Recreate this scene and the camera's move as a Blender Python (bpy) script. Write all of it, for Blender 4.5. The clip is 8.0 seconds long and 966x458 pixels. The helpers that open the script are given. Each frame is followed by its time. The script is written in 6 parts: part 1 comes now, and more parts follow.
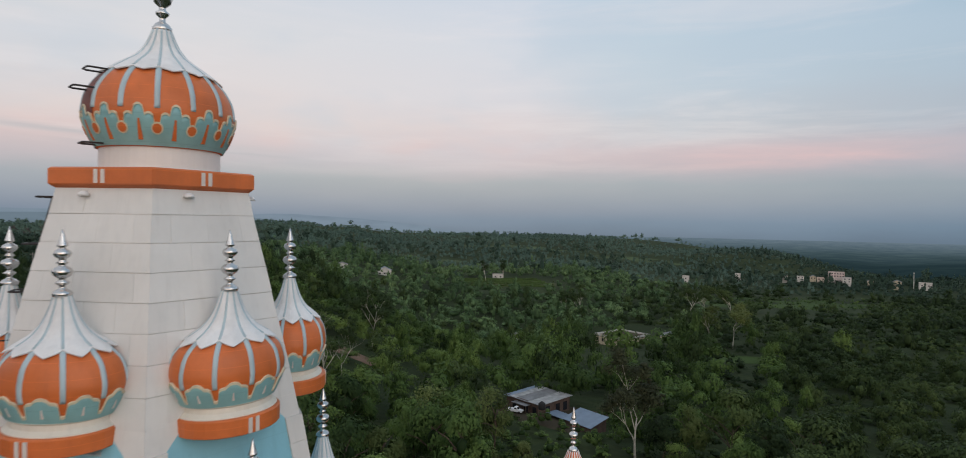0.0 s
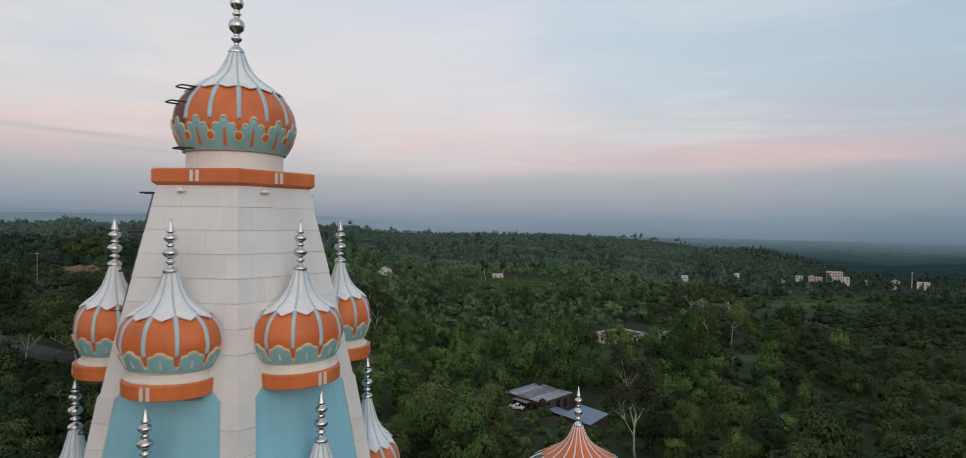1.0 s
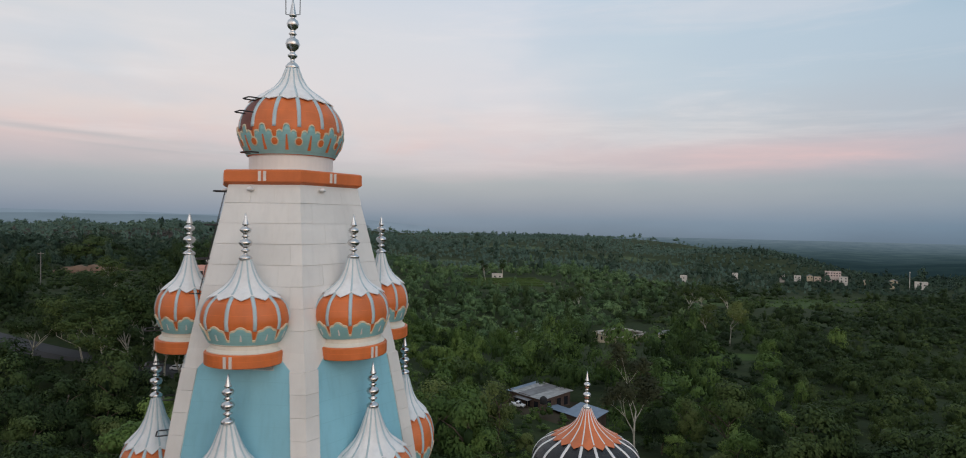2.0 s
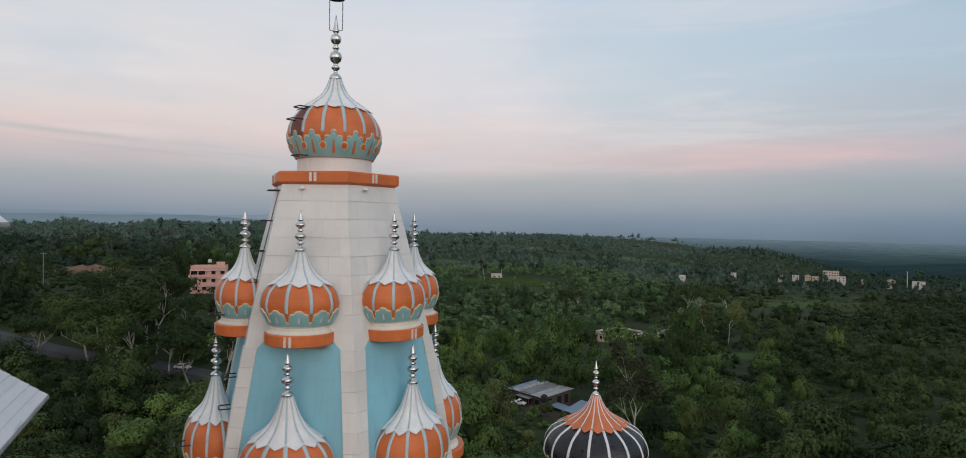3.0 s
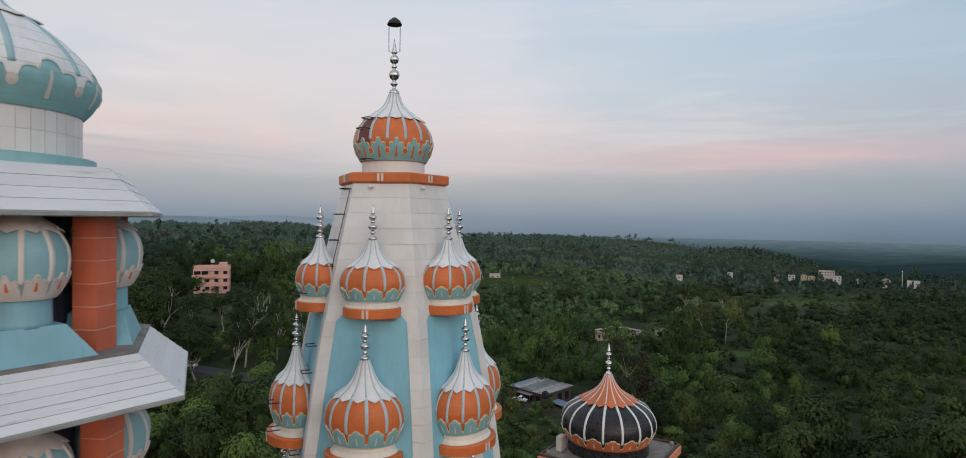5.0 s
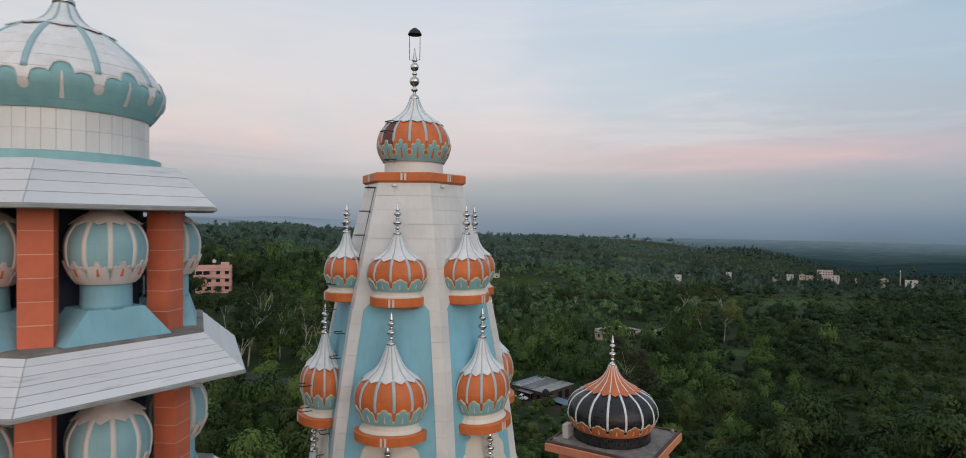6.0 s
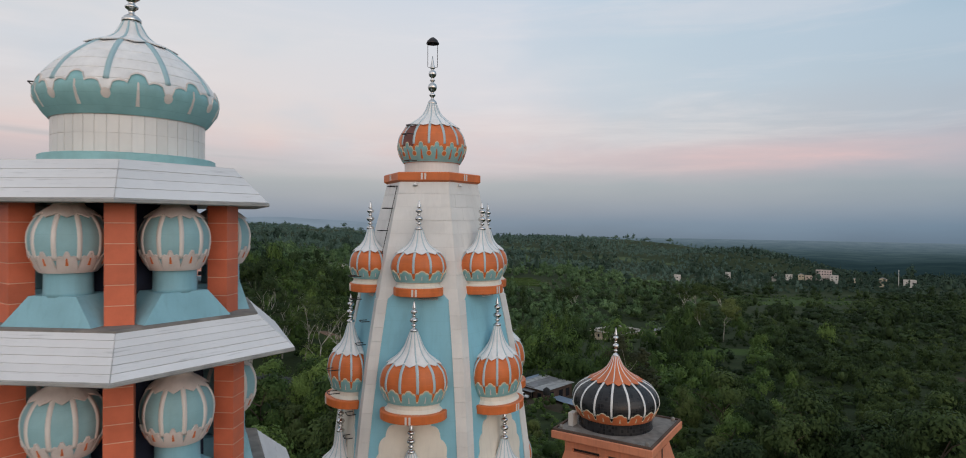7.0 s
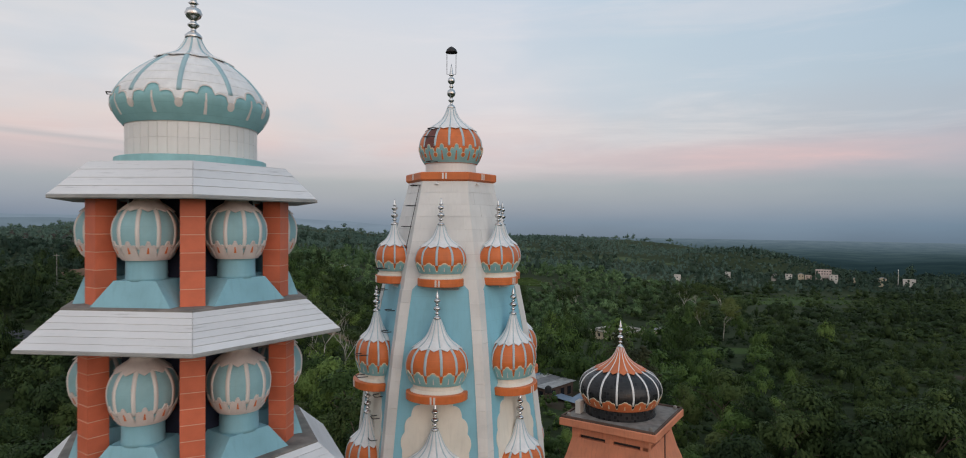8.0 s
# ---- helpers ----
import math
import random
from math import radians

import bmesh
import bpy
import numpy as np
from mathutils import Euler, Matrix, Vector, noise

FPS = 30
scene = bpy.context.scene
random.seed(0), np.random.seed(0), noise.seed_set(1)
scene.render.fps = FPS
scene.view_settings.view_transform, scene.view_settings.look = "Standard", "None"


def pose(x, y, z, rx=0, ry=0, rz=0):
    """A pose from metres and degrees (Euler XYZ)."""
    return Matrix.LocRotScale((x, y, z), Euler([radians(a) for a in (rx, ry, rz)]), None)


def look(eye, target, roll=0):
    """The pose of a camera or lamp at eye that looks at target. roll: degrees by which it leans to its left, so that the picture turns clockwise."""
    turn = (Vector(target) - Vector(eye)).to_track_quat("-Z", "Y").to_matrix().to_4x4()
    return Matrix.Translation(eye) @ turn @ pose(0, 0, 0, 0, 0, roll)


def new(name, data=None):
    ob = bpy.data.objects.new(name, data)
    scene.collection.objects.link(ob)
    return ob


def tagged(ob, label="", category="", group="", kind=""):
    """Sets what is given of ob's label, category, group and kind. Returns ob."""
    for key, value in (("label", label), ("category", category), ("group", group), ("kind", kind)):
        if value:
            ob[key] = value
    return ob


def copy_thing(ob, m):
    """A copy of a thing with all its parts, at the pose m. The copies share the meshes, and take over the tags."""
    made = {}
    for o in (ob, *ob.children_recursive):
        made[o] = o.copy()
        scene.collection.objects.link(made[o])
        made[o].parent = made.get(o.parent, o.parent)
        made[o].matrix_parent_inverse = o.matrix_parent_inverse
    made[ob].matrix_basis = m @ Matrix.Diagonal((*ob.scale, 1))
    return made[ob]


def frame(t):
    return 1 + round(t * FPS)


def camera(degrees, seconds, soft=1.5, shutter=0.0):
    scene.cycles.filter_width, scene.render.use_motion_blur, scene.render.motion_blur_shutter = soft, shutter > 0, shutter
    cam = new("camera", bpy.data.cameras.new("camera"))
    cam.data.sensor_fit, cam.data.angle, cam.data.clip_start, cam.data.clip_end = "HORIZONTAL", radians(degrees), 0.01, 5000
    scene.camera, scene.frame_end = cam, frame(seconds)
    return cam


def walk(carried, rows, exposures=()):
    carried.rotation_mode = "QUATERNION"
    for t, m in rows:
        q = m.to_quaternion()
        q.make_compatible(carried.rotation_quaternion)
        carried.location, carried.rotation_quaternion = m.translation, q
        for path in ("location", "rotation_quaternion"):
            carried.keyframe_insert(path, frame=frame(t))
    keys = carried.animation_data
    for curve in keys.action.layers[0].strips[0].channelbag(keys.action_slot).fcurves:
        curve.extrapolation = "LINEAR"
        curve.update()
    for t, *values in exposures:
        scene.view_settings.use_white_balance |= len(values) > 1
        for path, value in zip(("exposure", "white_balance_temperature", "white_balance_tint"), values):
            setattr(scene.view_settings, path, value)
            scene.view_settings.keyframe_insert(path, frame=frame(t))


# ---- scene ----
# ---------- camera ----------
cam = camera(76.84, 8.0, soft=0.95, shutter=0.5)
PATH = [
    (0.0, (6.241, -11.582, 38.852), (6.160, -1.583, 38.705), 0.76),
    (0.5, (6.012, -12.728, 38.754), (5.935, -2.730, 38.608), 0.75),
    (1.0, (5.717, -13.780, 38.670), (5.648, -3.782, 38.526), 0.74),
    (1.5, (5.379, -14.750, 38.597), (5.319, -4.752, 38.455), 0.73),
    (2.0, (5.016, -15.651, 38.532), (4.966, -5.652, 38.391), 0.72),
    (2.5, (4.642, -16.493, 38.472), (4.604, -6.494, 38.333), 0.70),
    (3.0, (4.270, -17.288, 38.415), (4.244, -7.289, 38.278), 0.69),
    (3.5, (3.910, -18.047, 38.358), (3.897, -8.048, 38.224), 0.67),
    (4.0, (3.566, -18.782, 38.300), (3.566, -8.782, 38.168), 0.64),
    (4.5, (3.242, -19.501, 38.240), (3.255, -9.502, 38.111), 0.61),
    (5.0, (2.939, -20.216, 38.176), (2.964, -10.217, 38.050), 0.59),
    (5.5, (2.654, -20.935, 38.108), (2.690, -10.936, 37.985), 0.55),
    (6.0, (2.381, -21.669, 38.037), (2.425, -11.670, 37.916), 0.52),
    (6.5, (2.110, -22.426, 37.961), (2.162, -12.427, 37.844), 0.48),
    (7.0, (1.830, -23.214, 37.881), (1.887, -13.215, 37.768), 0.44),
    (7.5, (1.526, -24.043, 37.799), (1.586, -14.044, 37.689), 0.40),
    (8.0, (1.181, -24.920, 37.715), (1.240, -14.921, 37.609), 0.35),
]
walk(cam, [(t, look(eye, target, roll)) for t, eye, target, roll in PATH])

# ---------- world, sun ----------
world = bpy.data.worlds.new("dusk_sky")
scene.world = world
world.use_nodes = True


class Nodes:
    """A short way to write node trees."""

    def __init__(self, tree):
        self.tree = tree
        tree.nodes.clear()

    def add(self, kind, ins=None):
        n = self.tree.nodes.new(kind)
        for key, value in (ins or {}).items():
            if isinstance(value, bpy.types.NodeSocket):
                self.tree.links.new(value, n.inputs[key])
            else:
                n.inputs[key].default_value = value
        return n

    def math(self, op, a, b=0.0, clamp=False):
        n = self.add("ShaderNodeMath", {0: a, 1: b})
        n.operation, n.use_clamp = op, clamp
        return n.outputs[0]

    def ramp(self, fac, stops, mode="LINEAR"):
        n = self.add("ShaderNodeValToRGB", {0: fac})
        n.color_ramp.interpolation = mode
        while len(n.color_ramp.elements) < len(stops):
            n.color_ramp.elements.new(0.5)
        for e, (p, c) in zip(n.color_ramp.elements, stops):
            e.position, e.color = p, (*c, 1)
        return n.outputs[0]

    def mix(self, fac, a, b, mode="MIX"):
        n = self.add("ShaderNodeMix")
        n.data_type, n.blend_type = "RGBA", mode
        for key, value in ((0, fac), (6, a), (7, b)):
            if isinstance(value, bpy.types.NodeSocket):
                self.tree.links.new(value, n.inputs[key])
            elif key == 0:
                n.inputs[key].default_value = value
            else:
                n.inputs[key].default_value = (*value, 1)
        return n.outputs[2]


def grey(v):
    return (v, v, v)


def build_sky():
    w = Nodes(world.node_tree)
    co = w.add("ShaderNodeTexCoord").outputs["Generated"]
    sep = w.add("ShaderNodeSeparateXYZ", {0: co})
    x, y, z = sep.outputs
    # twilight arch, from the hazy blue shadow band through pink to pale blue
    h = w.math("MULTIPLY_ADD", z, 1.0)
    h.node.inputs[2].default_value = 0.06
    wav = w.add("ShaderNodeTexNoise", {"Vector": w.add("ShaderNodeMapping", {0: co, 3: (2.2, 2.2, 9.0)}).outputs[0], "Scale": 1.6, "Detail": 5.0})
    h2 = w.math("ADD", h, w.math("MULTIPLY", w.math("SUBTRACT", wav.outputs[0], 0.5), 0.05))
    arch = w.ramp(h2, [
        (0.00, (0.125, 0.178, 0.240)), (0.036, (0.150, 0.210, 0.275)), (0.056, (0.190, 0.264, 0.342)), (0.090, (0.245, 0.322, 0.408)),
        (0.122, (0.318, 0.370, 0.448)), (0.148, (0.470, 0.425, 0.500)), (0.175, (0.600, 0.480, 0.530)), (0.21, (0.632, 0.550, 0.588)), (0.26, (0.632, 0.602, 0.652)),
        (0.33, (0.615, 0.622, 0.680)), (0.42, (0.55, 0.605, 0.70)), (0.65, (0.54, 0.61, 0.71)), (1.0, (0.54, 0.61, 0.71))])
    # bluer and darker towards +x
    side = w.ramp(w.math("MULTIPLY_ADD", x, 0.5), [(0.0, (1.05, 1.0, 0.94)), (0.30, (1.04, 1.0, 0.955)), (0.52, (1.0, 1.0, 1.0)), (0.62, (0.80, 0.92, 0.96)), (0.80, (0.60, 0.77, 0.865)), (1.0, (0.57, 0.735, 0.85))])
    side.node.inputs[0].links[0].from_node.inputs[2].default_value = 0.5
    low_side = w.ramp(side.node.inputs[0].links[0].from_socket, [(0.15, (0.84, 0.90, 0.96)), (0.40, (1.0, 1.0, 1.0)), (0.5, (1.0, 1.0, 1.0)), (0.65, (0.92, 0.96, 0.98)), (0.80, (0.78, 0.88, 0.93)), (1.0, (0.72, 0.84, 0.90))])
    side = w.mix(w.ramp(z, [(0.05, grey(0)), (0.13, grey(1))]), low_side, side)
    sky = w.mix(1.0, arch, side, "MULTIPLY")
    # thin high cloud: long pale and pink streaks
    cl = w.add("ShaderNodeTexNoise", {"Vector": w.add("ShaderNodeMapping", {0: co, 2: (0.0, radians(7), 0.0), 3: (1.2, 1.2, 11.0)}).outputs[0], "Scale": 1.9, "Detail": 9.0, "Roughness": 0.62, "Distortion": 0.35})
    m1 = w.ramp(cl.outputs[0], [(0.0, grey(0)), (0.45, grey(0)), (0.72, grey(1)), (1.0, grey(1))], "EASE")
    up = w.ramp(z, [(0.0, grey(0)), (0.06, grey(0)), (0.12, grey(1)), (1.0, grey(1))])
    sky = w.mix(w.math("MULTIPLY", w.math("MULTIPLY", m1, up), 0.48), sky, (0.72, 0.675, 0.70))
    soft = w.add("ShaderNodeTexNoise", {"Vector": w.add("ShaderNodeMapping", {0: co, 1: (0.3, 0.1, 0.7), 3: (1.6, 1.6, 4.5)}).outputs[0], "Scale": 1.5, "Detail": 4.0, "Roughness": 0.55})
    m2 = w.ramp(soft.outputs[0], [(0.0, grey(0)), (0.42, grey(0)), (0.66, grey(1)), (1.0, grey(1))], "EASE")
    sky = w.mix(w.math("MULTIPLY", w.math("MULTIPLY", m2, up), 0.45), sky, (0.43, 0.52, 0.63))
    # one rosy bank of cloud
    az = w.math("ARCTAN2", x, y)
    da = w.math("DIVIDE", w.math("SUBTRACT", az, 0.48), 0.25)
    de = w.math("DIVIDE", w.math("SUBTRACT", z, 0.099), 0.020)
    bank = w.math("POWER", 2.718, w.math("MULTIPLY", w.math("ADD", w.math("MULTIPLY", da, da), w.math("MULTIPLY", de, de)), -1.0))
    bank = w.math("MULTIPLY", bank, w.ramp(cl.outputs[0], [(0.30, grey(0.25)), (0.62, grey(1.0))]))
    sky = w.mix(w.math("MULTIPLY", bank, 0.95, True), sky, (0.67, 0.45, 0.49))
    rag = w.math("MULTIPLY", w.math("SUBTRACT", cl.outputs[0], 0.5), 0.022)
    for az0, wide, z0, thick, much in ((-0.575, 0.17, 0.0845, 0.0048, 1.3), (-0.515, 0.075, 0.0700, 0.0028, 1.2), (-0.40, 0.10, 0.0765, 0.0026, 0.9)):
        da = w.math("DIVIDE", w.math("SUBTRACT", az, az0), wide)
        de = w.math("DIVIDE", w.math("SUBTRACT", w.math("ADD", w.math("ADD", z, rag), w.math("MULTIPLY", az, 0.05)), z0), thick)
        bar = w.math("POWER", 2.718, w.math("MULTIPLY", w.math("ADD", w.math("MULTIPLY", da, da), w.math("MULTIPLY", de, de)), -1.0))
        sky = w.mix(w.math("MULTIPLY", bar, w.math("MULTIPLY", wav.outputs[0], much), True), sky, (0.35, 0.37, 0.44))
    # the afterglow, behind the camera's start
    west = w.ramp(w.math("MULTIPLY", y, -1.0), [(0.0, grey(0)), (0.08, grey(0)), (0.9, grey(1)), (1.0, grey(1))], "EASE")
    low = w.ramp(z, [(0.0, grey(1)), (0.35, grey(0.8)), (0.8, grey(0.0)), (1.0, grey(0))])
    glow = w.math("MULTIPLY", west, low)
    sky = w.mix(glow, sky, (1.36, 1.25, 1.20))
    nish = w.add("ShaderNodeTexSky")
    nish.sky_type, nish.sun_disc, nish.sun_elevation, nish.sun_rotation = "NISHITA", False, radians(2.0), radians(168)
    nb = w.add("ShaderNodeBackground", {0: nish.outputs[0], 1: 0.05})
    bg = w.add("ShaderNodeBackground", {0: sky, 1: 1.0})
    w.add("ShaderNodeOutputWorld", {0: w.add("ShaderNodeAddShader", {0: bg.outputs[0], 1: nb.outputs[0]}).outputs[0]})


build_sky()
sun = new("sun", bpy.data.lights.new("sun", "SUN"))
sun.data.energy, sun.data.angle, sun.data.color = 0.38, radians(45), (1.0, 0.93, 0.87)
sun.matrix_world = look((14, -17, 60), (0, 0, 50.5))
scene.view_settings.exposure = 0.0

# ---------- materials ----------


def surface(name, colour, rough=0.6, metal=0.0, vary=0.25, scale=1.5, fine=25.0, bump=0.15, tint=None, spec=0.4, streak=0.0, island=0.0, obj=0.0, joints=None, dash=0.0):
    """Paint, plaster, tile and the like: two scales of mottling, fine relief, drip streaks, and a tint from piece to piece."""
    m = bpy.data.materials.new(name)
    m.use_nodes = True
    w = Nodes(m.node_tree)
    co = w.add("ShaderNodeTexCoord").outputs["Object"]
    big = w.add("ShaderNodeTexNoise", {"Vector": co, "Scale": scale, "Detail": 4.0}).outputs[0]
    small = w.add("ShaderNodeTexNoise", {"Vector": co, "Scale": fine, "Detail": 5.0}).outputs[0]
    dark = tuple(c * (1 - vary) for c in colour)
    light = tint or tuple(min(1, c * (1 + 0.5 * vary)) for c in colour)
    col = w.mix(w.ramp(big, [(0.3, grey(0)), (0.7, grey(1))]), dark, light)
    col = w.mix(w.math("MULTIPLY", w.ramp(small, [(0.35, grey(0)), (0.75, grey(1))]), vary * 0.6), col, tuple(c * 0.6 for c in colour))
    if streak:
        st = w.add("ShaderNodeTexNoise", {"Vector": w.add("ShaderNodeMapping", {0: co, 3: (5.0, 5.0, 0.35)}).outputs[0], "Scale": 1.6, "Detail": 6.0}).outputs[0]
        col = w.mix(w.math("MULTIPLY", w.ramp(st, [(0.5, grey(0)), (0.72, grey(1))]), streak), col, tuple(0.35 * c + 0.03 for c in colour))
    if dash:
        ds = w.add("ShaderNodeTexNoise", {"Vector": w.add("ShaderNodeMapping", {0: co, 3: (0.8, 0.8, 15.0)}).outputs[0], "Scale": 1.3, "Detail": 4.0, "Roughness": 0.6}).outputs[0]
        col = w.mix(w.math("MULTIPLY", w.ramp(ds, [(0.60, grey(0)), (0.70, grey(1))]), dash), col, tuple(0.22 * c for c in colour))
    if joints:
        row, bright = joints
        sep = w.add("ShaderNodeSeparateXYZ", {0: co})
        fr = w.math("FRACT", w.math("DIVIDE", sep.outputs[2], row))
        line = w.math("GREATER_THAN", w.math("ABSOLUTE", w.math("SUBTRACT", fr, 0.5)), 0.485)
        col = w.mix(w.math("MULTIPLY", line, 0.6), col, tuple(min(1, c * bright) for c in colour))
    if island:
        r = w.add("ShaderNodeNewGeometry").outputs["Random Per Island"]
        col = w.mix(island, col, w.ramp(r, [(0, tuple(c * 0.55 for c in colour)), (1, tuple(min(1, c * 1.4) for c in colour))]))
    if obj:
        r = w.add("ShaderNodeObjectInfo").outputs["Random"]
        col = w.mix(obj, col, w.ramp(r, [(0, tuple(c * 0.6 for c in colour)), (1, tuple(min(1, c * 1.3) for c in colour))]))
    bp = w.add("ShaderNodeBump", {"Strength": bump, "Distance": 0.02, "Height": small}).outputs[0]
    rg = w.math("MULTIPLY_ADD", big, 0.2)
    rg.node.inputs[2].default_value = max(0.05, rough - 0.1)
    p = w.add("ShaderNodeBsdfPrincipled", {"Base Color": col, "Roughness": rg, "Metallic": metal, "Specular IOR Level": spec, "Normal": bp})
    w.add("ShaderNodeOutputMaterial", {0: p.outputs[0]})
    return m


def leafy(name, dark, mid, light, patch=0.05, relief=1.4, tree=0.11):
    """Foliage: tint from spray to spray, from tree to tree by place, and leafy relief with its gaps painted darker."""
    m = bpy.data.materials.new(name)
    m.use_nodes = True
    w = Nodes(m.node_tree)
    geo = w.add("ShaderNodeNewGeometry")
    pos = geo.outputs["Position"]
    n = w.add("ShaderNodeTexNoise", {"Vector": w.add("ShaderNodeMapping", {0: pos, 3: (1, 1, 0.3)}).outputs[0], "Scale": patch, "Detail": 3.0, "Roughness": 0.7}).outputs[0]
    own = w.add("ShaderNodeAttribute")
    own.attribute_name = "tint"
    solo = w.add("ShaderNodeAttribute")
    solo.attribute_name = "solitary"
    ob = w.math("MULTIPLY", w.math("SUBTRACT", w.add("ShaderNodeObjectInfo").outputs["Random"], 0.5), solo.outputs["Fac"])
    tint = w.math("ADD", own.outputs["Fac"], ob)
    mixed = w.math("ADD", w.math("MULTIPLY", n, 0.45), w.math("MULTIPLY", tint, 0.55))
    col = w.ramp(mixed, [(0.22, dark), (0.50, mid), (0.80, light)])
    r = geo.outputs["Random Per Island"]
    col = w.mix(0.16, col, w.ramp(r, [(0.0, dark), (0.6, mid), (1.0, light)]))
    fine = w.add("ShaderNodeTexNoise", {"Vector": pos, "Scale": relief, "Detail": 5.0, "Roughness": 0.7}).outputs[0]
    # low spots of the relief darkened, painting shaded gaps between leaves
    col = w.mix(w.ramp(fine, [(0.36, grey(0.45 if relief > 1 else 0.22)), (0.58, grey(0.0))]), col, tuple(c * 0.6 for c in dark))
    bp = w.add("ShaderNodeBump", {"Strength": 0.5, "Distance": 0.4 / relief, "Height": fine}).outputs[0]
    p = w.add("ShaderNodeBsdfPrincipled", {"Base Color": col, "Roughness": 0.7, "Specular IOR Level": 0.15, "Normal": bp})
    t = w.add("ShaderNodeBsdfTranslucent", {0: col})
    w.add("ShaderNodeOutputMaterial", {0: w.add("ShaderNodeMixShader", {0: 0.14, 1: p.outputs[0], 2: t.outputs[0]}).outputs[0]})
    return m


WHITE_TILE = surface("white_marble_tile", (0.69, 0.675, 0.65), 0.35, vary=0.10, scale=0.9, fine=9, bump=0.05, streak=0.10, obj=0.12)
JOINT = surface("grey_joint", (0.62, 0.605, 0.585), 0.9, vary=0.2)
CREAM = surface("cream_plaster", (0.74, 0.69, 0.60), 0.6, vary=0.10, scale=1.2, bump=0.1, streak=0.12)
WHITE_PAINT = surface("white_dome_paint", (0.76, 0.755, 0.75), 0.45, vary=0.12, scale=2.5, bump=0.08, streak=0.12)
ORANGE = surface("orange_paint", (0.62, 0.155, 0.04), 0.45, vary=0.16, scale=2.0, bump=0.08, streak=0.12, joints=(0.24, 1.25))
ORANGE_TILE = surface("orange_brick_tile", (0.60, 0.145, 0.072), 0.5, vary=0.15, scale=3.0, bump=0.1, obj=0.2)
MORTAR = surface("pale_mortar", (0.66, 0.37, 0.27), 0.8, vary=0.15)
BLUE = surface("sky_blue_panel", (0.235, 0.50, 0.60), 0.5, vary=0.12, scale=0.7, bump=0.08, streak=0.14, joints=(0.46, 0.88))
TEAL = surface("teal_blue_paint", (0.245, 0.46, 0.475), 0.5, vary=0.14, scale=2.2, bump=0.08, streak=0.10, joints=(0.235, 0.72))
RIB_BLUE = surface("pale_blue_rib_paint", (0.43, 0.54, 0.585), 0.5, vary=0.12, scale=3.0, bump=0.06)
BALL_BLUE = surface("faded_blue_paint", (0.27, 0.46, 0.50), 0.55, vary=0.14, scale=2.0, bump=0.08, streak=0.1, joints=(0.3, 0.85))
CREAM_RIM = surface("cream_rim_paint", (0.66, 0.58, 0.42), 0.55, vary=0.12, scale=4.0)
PINKISH = surface("pale_pink_plaster", (0.66, 0.575, 0.54), 0.6, vary=0.14, scale=2.5, bump=0.1, streak=0.12)
STEEL = surface("polished_steel", (0.62, 0.61, 0.60), 0.25, metal=1.0, vary=0.15, scale=4.0, bump=0.03)
DARK_STEEL = surface("dark_iron", (0.05, 0.045, 0.045), 0.5, metal=0.6, vary=0.3)
NAVY = surface("navy_inner_shade", (0.018, 0.022, 0.045), 0.6, vary=0.4, scale=3.0)
ROOF_TILE = surface("white_roof_board", (0.68, 0.68, 0.69), 0.45, vary=0.10, scale=0.6, fine=9, bump=0.10, obj=0.12, dash=0.35)
SLAB = surface("weathered_grey_concrete", (0.24, 0.22, 0.20), 0.9, vary=0.4, scale=2.5, fine=20, bump=0.4)
EAVE = surface("grey_eave_concrete", (0.33, 0.33, 0.32), 0.8, vary=0.25, scale=2.0, bump=0.2)
SALMON = surface("salmon_plaster", (0.62, 0.235, 0.13), 0.65, vary=0.16, scale=1.0, bump=0.14, streak=0.26)


